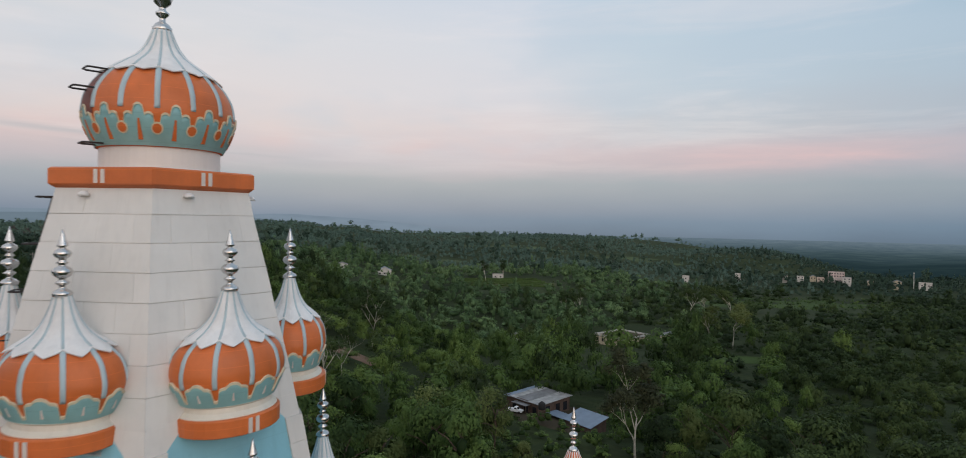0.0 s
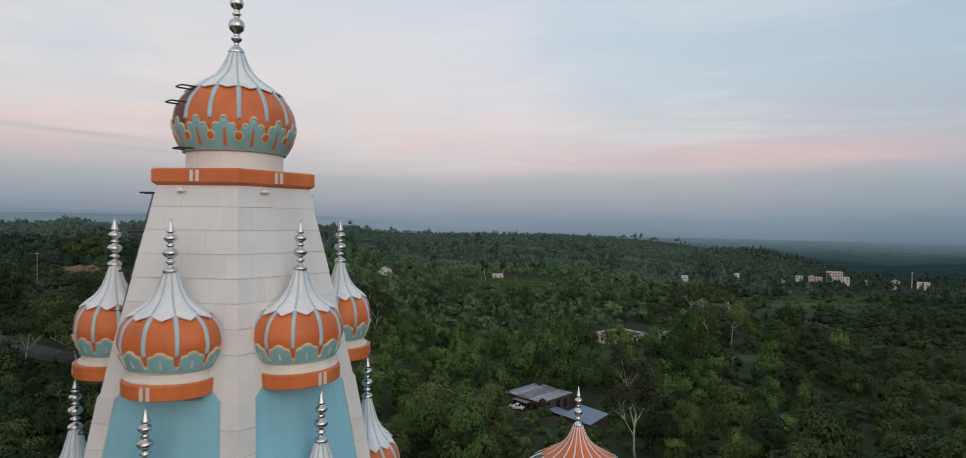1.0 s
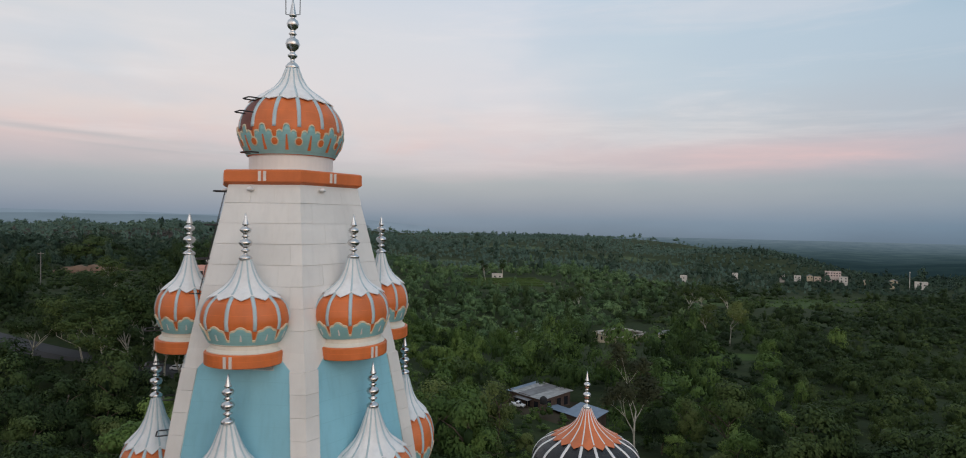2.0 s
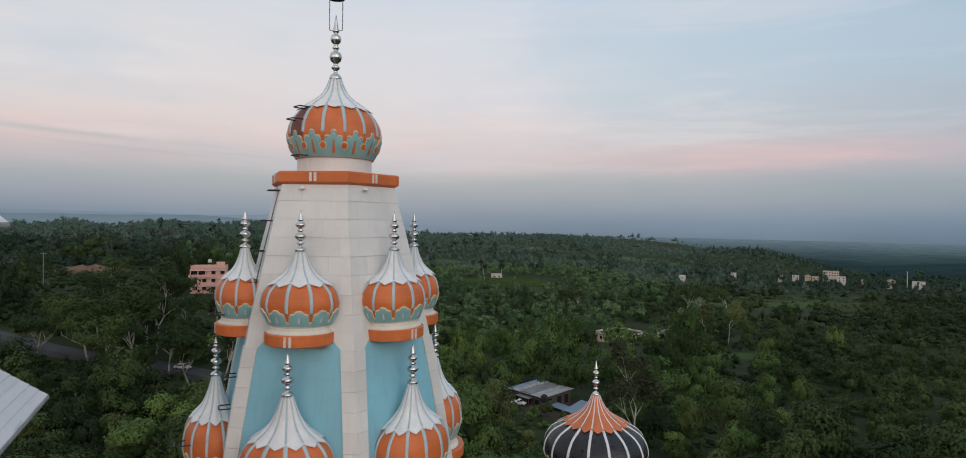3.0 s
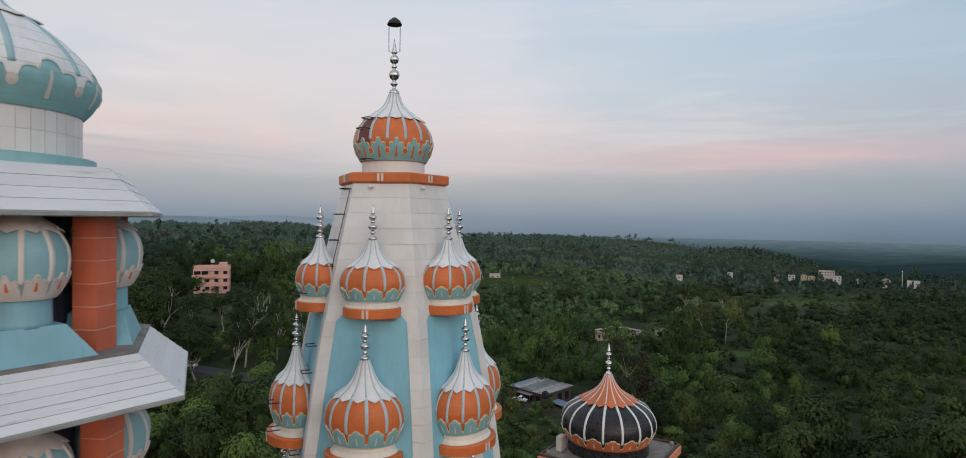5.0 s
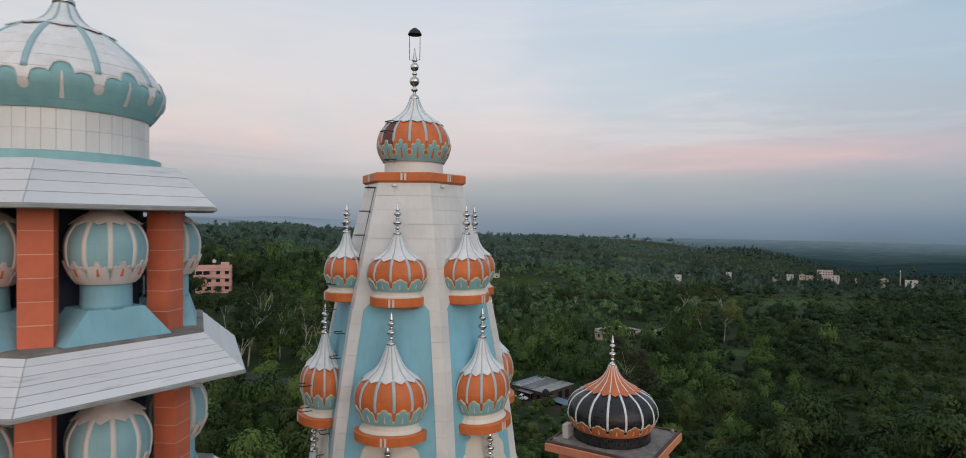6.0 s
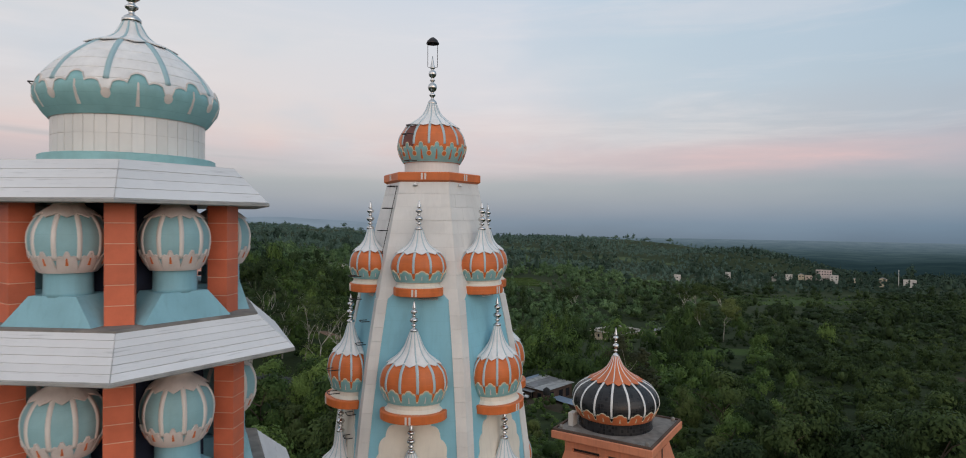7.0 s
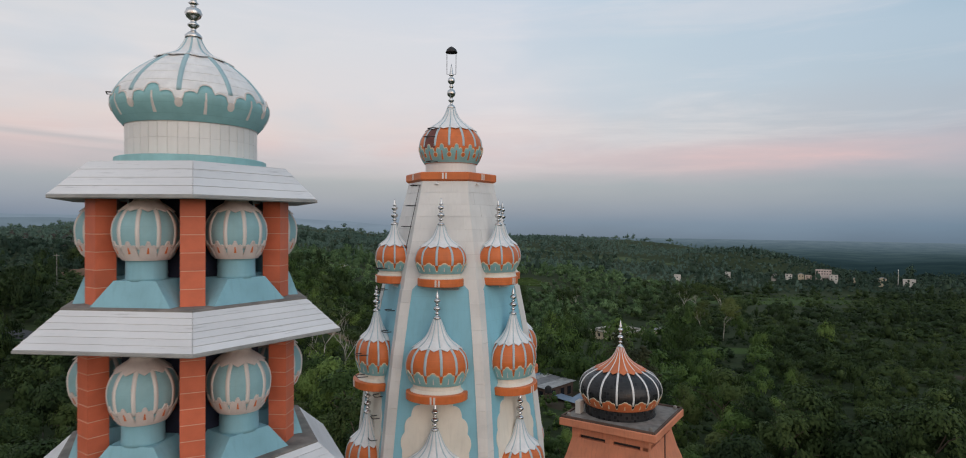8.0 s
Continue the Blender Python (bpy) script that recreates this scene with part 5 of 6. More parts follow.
for bx, by, bs in ((-251, 376, 3.0), (-264, 382, 2.5), (-238, 384, 2.2)):
    c = copy_thing(KINDS[3], Matrix.Identity(4))
    c.matrix_basis = pose(bx, by, float(ground_z(bx, by)) - 0.5, 0, 0, bx * 7) @ Matrix.Diagonal((bs, bs, bs * 0.75, 1))
    tagged(c, "huge dark spreading tree above the earth bank", "tree", "great trees of the hillside")


for bx, by, bs, kind in ((70, 300, 0.5, 0), (78, 303, 0.52, 4), (86, 300, 0.55, 2), (64, 306, 0.5, 1), (93, 305, 0.5, 0)):
    c = copy_thing(KINDS[kind], Matrix.Identity(4))
    c.matrix_basis = pose(bx, by, float(ground_z(bx, by)) - 0.3, 0, 0, bx * 11) @ Matrix.Diagonal((bs, bs, bs, 1))


def grove(x, y):
    """0 to 1: where tall dark groves stand among lower, lighter growth."""
    return 0.5 + 0.25 * math.sin(x / 31.0 + 1.7 * math.sin(y / 57.0)) + 0.25 * math.sin(y / 38.0 + 2.1 * math.sin(x / 73.0 + 0.6))


def woodland(name, d0, d1, spacing, clumps, leaves, size, level, hr, rr, material, label, seed, thin=0.0, only=(-90, 90), low=False, broad=1.0):
    rng = np.random.default_rng(seed)
    protos = [crown_shape(rng, 1.0, 0.5, clumps, leaves, size, 0.04, level) for _ in range(14)]
    cards, lumps, tris, card_n, lump_n, card_tint, lump_shade_tint, count = [], [], [], [], [], [], [], 0
    for x, y in sector_points(rng, d0, d1, spacing, only=only, low=low):
        g = grove(x / broad, y / broad)
        if rng.random() < thin + 0.10 * (1 - g):
            continue
        size_k = (0.72 + 0.55 * g * rng.uniform(0.7, 1.15)) * math.exp(0.16 * rng.normal())
        h = rng.uniform(*hr) * size_k
        w = rng.uniform(*rr) * 2 * (0.85 + 0.3 * g) * math.exp(0.18 * rng.normal())
        a = rng.uniform(0, 6.283)
        c, s = math.cos(a), math.sin(a)
        pc, pl, pf, pn = protos[int(rng.integers(0, 14))]
        turn = np.array([[c * w, s * w, 0], [-s * w, c * w, 0], [0, 0, h]])
        lit = np.array([[c / w, s / w, 0], [-s / w, c / w, 0], [0, 0, 1 / h]])
        at = np.array([x, y, float(ground_z(x, y)) - 0.4])
        cards.append(pc @ turn + at)
        lumps.append(pl @ turn + at)
        n = unit(pn @ lit)
        if broad > 1:
            n = unit(n + np.array([0, 0, 1.2]))
        card_n.append(n[:len(pc)])
        lump_n.append(n[len(pc):])
        tris.append(pf + count)
        count += len(pl)
        tone = min(1.0, max(0.0, 0.62 * rng.uniform(0, 1) + 0.62 * (1 - g) - 0.12))
        card_tint.append(np.full(len(pc), tone))
        # inner lumps darker than their sprays: crown shade put into the tint
        lump_shade_tint.append(np.full(len(pl), tone * (0.25 if leaves > 24 else 0.8)))
    ob = new(name, fast_mesh(name, np.concatenate(cards), np.concatenate(lumps), np.concatenate(tris), np.concatenate(card_n + lump_n), material, np.concatenate(card_tint + lump_shade_tint)))
    return tagged(ob, label, "woodland", kind="stuff")


woodland("near_woodland", 149, 330, 8.8, 9, 84, 0.035, 1, (6, 16), (2.7, 5.2), LEAF_A, "dense green woodland of broad leafy trees", 11, only=(-23, 27))
woodland("shaded_woodland", 149, 330, 8.6, 9, 80, 0.036, 1, (6, 15), (2.8, 5.4), LEAF_B, "dense dark woodland on the slope by the road", 24, only=(-90, -23))
woodland("dusky_woodland", 149, 330, 8.2, 9, 78, 0.036, 1, (5, 14), (2.9, 5.6), LEAF_B, "dense dark green woodland and scrub", 16, only=(27, 90))
woodland("dark_woodland", 160, 520, 19.0, 9, 88, 0.035, 1, (9, 16), (3.2, 5.4), LEAF_B, "scattered darker trees in the woodland", 12, 0.3, only=(-90, 25))
woodland("hillside_woodland", 205, 330, 10.5, 9, 80, 0.036, 1, (9, 17), (3.2, 5.2), LEAF_B, "tall dark trees on the hillside above the road", 17, 0.25, only=(-43, -10))
woodland("roadside_scrub", 152, 430, 5.2, 3, 30, 0.06, 1, (2.4, 6.4), (1.7, 3.4), LEAF_B, "low dark scrub beside the road and on the slope", 19, 0.12, only=(-40, -18), low=True)
woodland("farm_scrub", 96, 182, 3.6, 3, 40, 0.055, 1, (1.6, 4.4), (1.2, 2.7), LEAF_A, "low green scrub about the farm sheds", 23, 0.15, only=(-2, 18), low=True)
woodland("undergrowth", 88, 335, 5.6, 3, 34, 0.058, 1, (1.4, 4.4), (1.6, 3.2), LEAF_B, "dark low undergrowth between the trees", 27, 0.1, only=(15, 90), low=True)
woodland("middle_woodland", 330, 700, 10.4, 5, 30, 0.055, 1, (6, 15), (3.2, 6.0), LEAF_MID, "green woodland in the middle of the valley", 13, only=(-22, 15))
woodland("slope_woodland", 330, 700, 10.4, 5, 30, 0.055, 1, (6, 14), (3.2, 6.0), LEAF_DUSK, "dark woodland on the far slope", 28, only=(-90, -22))
woodland("valley_scrub", 330, 720, 9.8, 6, 28, 0.054, 1, (4, 12), (3.4, 6.6), LEAF_B, "dark green trees and scrub about the meadows", 20, 0.12, only=(15, 90))
# LEAF_FAR and LEAF_DUSK bring the distance haze in as base colour
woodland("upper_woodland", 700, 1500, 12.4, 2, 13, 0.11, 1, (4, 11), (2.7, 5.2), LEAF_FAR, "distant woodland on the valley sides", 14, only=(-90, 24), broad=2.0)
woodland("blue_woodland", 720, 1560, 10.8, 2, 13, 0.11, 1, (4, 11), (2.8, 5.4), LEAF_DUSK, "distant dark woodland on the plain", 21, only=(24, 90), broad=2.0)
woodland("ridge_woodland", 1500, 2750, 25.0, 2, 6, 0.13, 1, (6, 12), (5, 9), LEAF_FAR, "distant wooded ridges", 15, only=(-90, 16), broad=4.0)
woodland("dry_woodland", 640, 1050, 13.0, 3, 14, 0.085, 1, (5, 11), (4.0, 7.0), LEAF_DRY, "dry brown woodland on the hillside", 25, only=(-32.5, -27.5), broad=2.0)
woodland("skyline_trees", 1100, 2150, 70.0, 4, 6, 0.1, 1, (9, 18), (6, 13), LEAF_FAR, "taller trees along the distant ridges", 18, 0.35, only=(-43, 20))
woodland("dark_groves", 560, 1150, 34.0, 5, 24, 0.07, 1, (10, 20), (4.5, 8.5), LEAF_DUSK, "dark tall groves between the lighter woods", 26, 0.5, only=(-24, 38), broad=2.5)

def scrub_patch(name, cx, cy, rx, ry, n, hr, material, label, seed):
    """Low bushes scattered over an open patch, thicker along its rim and in strips."""
    rng = np.random.default_rng(seed)
    protos = [crown_shape(rng, 1.0, 0.6, 3, 26, 0.07, 0.02, 1) for _ in range(8)]
    cards, lumps, tris, card_n, lump_n, card_t, lump_shade_t, count = [], [], [], [], [], [], [], 0
    while len(cards) < n:
        q, a = math.sqrt(rng.uniform(0, 1)), rng.uniform(0, 6.283)
        x, y = cx + rx * q * math.cos(a), cy + ry * q * math.sin(a)
        strip = 0.5 + 0.5 * math.sin(y / 7.0 + 1.5 * math.sin(x / 29.0))
        if rng.random() > 0.15 + 0.55 * strip ** 3 + 0.4 * max(0.0, q - 0.6):
            continue
        h = rng.uniform(*hr)
        w = h * rng.uniform(0.8, 1.5)
        pc, pl, pf, pn = protos[int(rng.integers(0, 8))]
        at = np.array([x, y, float(ground_z(x, y)) + 0.1])
        cards.append(pc * np.array([w, w, h]) + at)
        lumps.append(pl * np.array([w, w, h]) + at)
        card_n.append(pn[:len(pc)])
        lump_n.append(pn[len(pc):])
        tris.append(pf + count)
        count += len(pl)
        tone = rng.uniform(0, 1)
        card_t.append(np.full(len(pc), tone))
        # darker lump tint paints the shade inside each bush
        lump_shade_t.append(np.full(len(pl), tone * 0.3))
    ob = new(name, fast_mesh(name, np.concatenate(cards), np.concatenate(lumps), np.concatenate(tris), np.concatenate(card_n + lump_n), material, np.concatenate(card_t + lump_shade_t)))
    return tagged(ob, label, "scrub", kind="stuff")


scrub_patch("meadow_scrub", 270, 550, 118, 70, 560, (0.8, 3.2), LEAF_A, "low green bushes scattered over the open meadow", 41)
scrub_patch("terrace_scrub", 28, 548, 46, 26, 90, (0.6, 2.4), LEAF_C, "low bushes along the terraced fields", 42)

scrub_patch("village_trees", 446, 742, 66, 15, 150, (3.5, 7.5), LEAF_DUSK, "dark bushy trees in front of the village", 43)

# the far plain, a glowing backdrop beyond the woods, haze painted in
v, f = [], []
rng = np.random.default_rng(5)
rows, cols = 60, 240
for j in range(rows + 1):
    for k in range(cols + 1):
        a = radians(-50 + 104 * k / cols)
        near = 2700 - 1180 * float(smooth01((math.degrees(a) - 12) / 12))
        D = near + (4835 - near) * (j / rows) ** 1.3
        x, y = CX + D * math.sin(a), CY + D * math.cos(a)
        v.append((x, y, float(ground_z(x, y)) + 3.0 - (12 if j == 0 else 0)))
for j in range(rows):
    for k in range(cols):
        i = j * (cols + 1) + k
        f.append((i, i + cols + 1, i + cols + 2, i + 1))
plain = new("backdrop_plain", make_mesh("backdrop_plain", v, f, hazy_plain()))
tagged(plain, "wooded plain reaching to the horizon, glowing with painted blue haze", "plain", kind="structure")


def gum_tree(x, y, height, spread, seed, leaf_share, label, leaf, lean=0.0):
    """A tall pale-barked tree: forking white limbs that show through a thin crown."""
    rng = np.random.default_rng(seed)
    t = thing("gum_tree", (x, y, float(ground_z(x, y)) - 0.3), label, "tree", "tall pale-trunked trees")
    geos, tips = [], []

    def grow(base, direction, length, r, depth):
        pts, rad = [base], [r]
        d = direction.normalized()
        p = base
        n = 4
        for k in range(n):
            d = (d + Vector(rng.normal(size=3)) * 0.13 + Vector((0, 0, 0.06))).normalized()
            p = p + d * (length / n)
            pts.append(p)
            rad.append(r * (1 - 0.5 * (k + 1) / n))
        geos.append(tube(pts, rad, 6 if depth else 8))
        if depth >= 3:
            tips.append(p)
            return
        for _ in range(3 if depth else 4):
            a = rng.uniform(0, 6.283)
            side = Vector((math.cos(a), math.sin(a), 0))
            k = int(rng.integers(2, n + 1))
            grow(pts[k], d * 0.8 + side * spread * rng.uniform(0.5, 1.1), length * rng.uniform(0.5, 0.72), rad[k] * 0.75, depth + 1)

    grow(Vector((0, 0, -0.5)), Vector((lean, 0, 1)), height * 0.42, height * 0.009 + 0.05, 0)
    part("trunk", joined(*geos), BARK_PALE, t, "pale forking trunk and limbs", smooth=True)
    cards, lumps, tris, card_n = [], [], [], []
    bv, bf = ICO[1]
    for p in tips:
        if rng.random() > leaf_share:
            continue
        n = 210
        for _ in range(2):
            o = np.array(p) + rng.normal(size=3) * 0.7 * height / 20
            tris.append(bf + 12 * len(lumps))
            lumps.append(o + bv * rng.uniform(0.3, 0.65) * rng.uniform(0.7, 1.3, (12, 1)) * np.array([1, 1, 0.6]) * height / 20)
        dirs = rng.normal(size=(n, 3))
        dirs /= np.linalg.norm(dirs, axis=1, keepdims=True)
        c = np.array(p) + dirs * rng.uniform(0.3, 2.0, (n, 1)) * np.array([1, 1, 0.7]) * height / 20
        cards.append(leaf_cards(rng, c, dirs + np.array([0, 0, 0.4]), 0.185 * height / 20))
        card_n.append(np.repeat(unit(dirs + np.array([0, 0, 0.5])), 3, axis=0))
    cards, normals, lumps, tris = np.concatenate(cards), np.concatenate(card_n + [np.tile(bv, (len(lumps), 1))]), np.concatenate(lumps), np.concatenate(tris)
    cr = new("crown", fast_mesh("crown", cards, lumps, tris, normals, leaf))
    cr.parent = t
    return t


LEAFY = "tall pale-trunked tree with a thin dark green crown"
BAREY = "tall pale-trunked tree with mostly bare white limbs"
for i, (x, y, h, sp, share, lb) in enumerate([
        (38.6, 118, 26, 0.55, 1.0, LEAFY), (-34.7, 207.8, 27, 0.6, 0.75, LEAFY), (-88.6, 154.5, 29, 0.75, 1.0, LEAFY), (-94, 160, 24, 0.7, 1.0, LEAFY), (-62.7, 149.4, 29, 0.55, 0.3, BAREY), (-56, 156, 26, 0.6, 0.35, BAREY), (-48, 150, 25, 0.7, 0.2, BAREY), (-43, 147, 23, 0.8, 0.2, BAREY), (-38, 150, 24, 0.7, 0.22, BAREY), (-34, 156, 20, 0.7, 0.6, LEAFY),
        (127, 287, 27, 1.05, 1.0, LEAFY), (118, 294, 25, 0.95, 1.0, LEAFY), (-78, 172, 17, 0.7, 1.0, LEAFY), (-100, 175, 26, 0.8, 1.0, LEAFY), (-120, 190, 22, 0.7, 0.7, LEAFY), (60, 420, 24, 0.6, 0.8, LEAFY), (74, 424, 26, 0.6, 0.8, LEAFY), (150, 420, 28, 0.6, 0.9, LEAFY), (165, 428, 30, 0.6, 0.9, LEAFY), (180, 420, 28, 0.6, 0.9, LEAFY), (5, 560, 22, 0.4, 0.6, BAREY), (22, 572, 24, 0.4, 0.5, BAREY),
        (-102, 146, 25, 0.7, 1.0, LEAFY), (-94, 141.5, 27, 0.7, 1.0, LEAFY), (-87.5, 142.5, 29, 0.6, 0.9, LEAFY), (-82, 141.5, 27, 0.65, 1.0, LEAFY), (-77, 139.5, 25, 0.7, 1.0, LEAFY), (-70.5, 137.5, 22, 0.7, 0.9, LEAFY), (-60, 134, 27, 0.5, 0.7, LEAFY), (-108, 160, 25, 0.7, 1.0, LEAFY), (-114, 143, 21, 0.7, 1.0, LEAFY)]):
    gum_tree(x, y, h, sp, 100 + i, share, lb, LEAF_C if sp > 0.9 else LEAF_GUM if i == 0 else LEAF_B)

# ---------- houses ----------


def house(name, x, y, w, d, storeys, turn, wall, label, roof=None, storey_h=3.2, parapet=0.9, base=0.0, bays=3, pitched=0.0, category="house"):
    """A plain block house: storeys with windows let into the front and one side, floor bands, parapet or pitched roof."""
    z = float(ground_z(x, y)) + base
    hs = thing(name, (x, y, z), label, category, turn=turn)
    H = storeys * storey_h
    t = 0.25
    bw = w / bays
    for s in range(storeys):
        z0 = s * storey_h
        sill, head = z0 + 0.95, z0 + 2.25
        for face, length in (("front", w), ("side", d)):
            n = bays if face == "front" else max(1, round(d / bw))
            step = length / n
            bits = [box(-length / 2, length / 2, -t, 0, z0 - (1.5 if s == 0 else 0), sill), box(-length / 2, length / 2, -t, 0, head, z0 + storey_h)]
            for k in range(n):
                xc = -length / 2 + (k + 0.5) * step
                half = min(0.75, step * 0.27)
                lo = -length / 2 + k * step
                bits.append(box(lo, xc - half, -t, 0, sill, head))
                bits.append(box(xc + half, lo + step, -t, 0, sill, head))
            m = Matrix.Translation((0, -d / 2 + t, 0)) if face == "front" else Matrix.Rotation(radians(90), 4, "Z") @ Matrix.Translation((0, -w / 2 + t, 0))
            wl = part("wall", moved(joined(*bits), m), wall, hs)
            for k in range(n):
                xc = -length / 2 + (k + 0.5) * step
                half = min(0.75, step * 0.27)
                win = part("window", moved(box(xc - half, xc + half, -0.14, -0.08, sill, head), m), GLASS_DARK, wl, "dark window pane")
                part("sill", moved(box(xc - half - 0.1, xc + half + 0.1, -t - 0.12, -t + 0.02, sill - 0.1, sill), m), wall, win)
        part("floor_band", box(-w / 2 - 0.18, w / 2 + 0.18, -d / 2 - 0.18, d / 2 + 0.1, z0 + storey_h - 0.14, z0 + storey_h + 0.06), wall, hs)
    if base > 1:
        part("plinth", box(-w / 2 + 0.1, w / 2 - 0.1, -d / 2 + 0.1, d / 2 - 0.1, -base - 1.5, -1.3), wall, hs)
    part("back_wall", joined(box(-w / 2, w / 2, d / 2 - t, d / 2, -1.5, H), box(-w / 2, -w / 2 + t, -d / 2 + t, d / 2 - t, -1.5, H)), wall, hs)
    part("inner_dark", box(-w / 2 + 1.2, w / 2 - 1.2, -d / 2 + 1.2, d / 2 - 1.2, -1, H - 0.4), wall, hs)
    if pitched:
        e = 0.5
        outline = [(-w / 2 - e, H - 0.05), (0, H + pitched), (w / 2 + e, H - 0.05), (w / 2 + e, H + 0.12), (0, H + pitched + 0.18), (-w / 2 - e, H + 0.12)]
        part("roof", prism(outline, -d / 2 - e, d / 2 + e), roof or TIN, hs)
        part("gable", prism([(-w / 2, H - 0.1), (0, H + pitched - 0.05), (w / 2, H - 0.1)], -d / 2 + 0.02, d / 2 - 0.02), wall, hs)
    else:
        part("roof", box(-w / 2 - 0.05, w / 2 + 0.05, -d / 2 - 0.05, d / 2 + 0.05, H + 0.02, H + 0.16), roof or SLAB, hs)
        if parapet:
            for a in ((-w / 2, w / 2, -d / 2, -d / 2 + 0.2), (-w / 2, w / 2, d / 2 - 0.2, d / 2), (-w / 2, -w / 2 + 0.2, -d / 2 + 0.2, d / 2 - 0.2), (w / 2 - 0.2, w / 2, -d / 2 + 0.2, d / 2 - 0.2)):
                part("parapet", box(*a, H + 0.14, H + 0.14 + parapet), wall, hs)
    return hs


pink = house("pink_house", -106.2, 227.5, 13.2, 9, 3, 20, PINK_WALL, "pink painted house of three storeys with flat roof", base=0.2, storey_h=3.1, bays=4)
part("balcony", box(-7.2, 1.0, -5.9, -4.6, 6.0, 6.25), PINK_WALL, pink)
part("balcony_rail", joined(box(-7.2, 1.0, -5.95, -5.85, 6.25, 7.1), box(-7.2, -7.1, -5.85, -4.6, 6.25, 7.1)), PINK_WALL, pink)
part("stair_head", box(2.5, 5.5, -1, 3.0, 9.3, 11.6), PINK_WALL, pink)
# flat dark plate on the wall stands in for the veranda's shade
part("veranda_shade", box(-6.6, -1.2, -4.56, -4.5, 6.3, 8.6), GLASS_DARK, pink, "flat dark sheet painting the shade of the veranda")
for k in range(3):
    part("veranda_post", box(-6.7 + 2.7 * k, -6.4 + 2.7 * k, -5.9, -5.6, 6.25, 9.2), PINK_WALL, pink)
for s_z in (2.55, 5.65, 8.75):
    part("sunshade", box(-6.6, 6.6, -5.15, -4.48, s_z - 0.12, s_z), PALE_WALL, pink, "pale concrete sunshade")
for k in range(5):
    part("roof_post", box(-6.6 + 2.2 * k, -6.4 + 2.2 * k, -4.5, -4.3, 10.2, 11.2), PINK_WALL, pink)
part("water_tank", lathe([(0.7, 11.6), (0.72, 12.6), (0.3, 12.9)], 14), PALE_WALL, pink)

# farm sheds in the clearing
shed = thing("farm_building", (20.8, 157.2, -12.9), "low brick farm building with patched grey flat roof", "building", turn=-48)
part("wall", joined(box(-6.4, 6.4, -5.9, -5.6, -1.8, 3.2), box(6.1, 6.4, -5.6, 5.9, -1.8, 3.2), box(-6.4, -6.1, -5.6, 5.9, -1.8, 3.2), box(-6.1, 6.1, 5.6, 5.9, -1.8, 3.2)), BRICK, shed)
PALE_TIN = surface("pale_weathered_roof_sheet", (0.36, 0.36, 0.355), 0.8, vary=0.4, scale=0.6, streak=0.35)
for i, (x0, x1, zz, mt) in enumerate(((-6.9, -4.9, 3.24, BLUE_TIN), (-4.85, -2.4, 3.34, PALE_TIN), (-2.35, 2.2, 3.26, TIN), (2.25, 7.0, 3.34, PALE_TIN))):
    part("roof_sheet", ([(x0, -6.4, zz - 0.25), (x1, -6.4, zz - 0.25), (x1, 6.5, zz + 0.2), (x0, 6.5, zz + 0.2), (x0, -6.4, zz - 0.13), (x1, -6.4, zz - 0.13), (x1, 6.5, zz + 0.32), (x0, 6.5, zz + 0.32)], [(3, 2, 1, 0), (4, 5, 6, 7), (0, 1, 5, 4), (1, 2, 6, 5), (2, 3, 7, 6), (3, 0, 4, 7)]), mt, shed)
for x0 in (-4.0, 0.5, 3.6):
    part("door", box(x0, x0 + 1.4, -5.97, -5.88, 0.0, 2.1), GLASS_DARK, shed)
# dark plates on the closed wall paint the shade inside doorways
for y0 in (-3.8, 0.2, 3.2):
    part("doorway_shade", box(6.38, 6.46, y0, y0 + 1.6, 0.0, 2.3), GLASS_DARK, shed)
part("lean_to", box(-2.5, 3.0, -8.0, -6.0, 2.35, 2.45), TIN, shed)
for x0 in (-2.4, 2.8):
    part("post", box(x0, x0 + 0.15, -7.9, -7.75, -1.5, 2.35), BARK, shed)
tank = thing("water_tank", (21.0, 147.3, -10.5), "black plastic water tank on the shed roof", "tank")
part("barrel", lathe([(0.9, 0.0), (0.95, 0.3), (0.95, 1.5), (0.6, 1.85), (0.3, 1.95)], 20), RUBBER, tank, smooth=True)
part("lid", lathe([(0.32, 1.9), (0.32, 2.05), (0.1, 2.1)], 14), RUBBER, tank)
part("stand", box(-0.9, 0.9, -0.9, 0.9, -4.0, 0.02), BRICK, tank)
small = thing("tin_shed", (31.6, 142.6, -15.0), "small brick shed with blue tin roof", "shed", turn=-52)
part("wall", box(-4.4, 4.4, -2.9, 2.9, -1.5, 3.2), BRICK, small)
part("roof", ([(-4.9, -3.4, 3.1), (4.9, -3.4, 3.1), (4.9, 3.4, 4.7), (-4.9, 3.4, 4.7), (-4.9, -3.4, 3.2), (4.9, -3.4, 3.2), (4.9, 3.4, 4.8), (-4.9, 3.4, 4.8)], [(3, 2, 1, 0), (4, 5, 6, 7), (0, 1, 5, 4), (1, 2, 6, 5), (2, 3, 7, 6), (3, 0, 4, 7)]), BLUE_TIN, small)
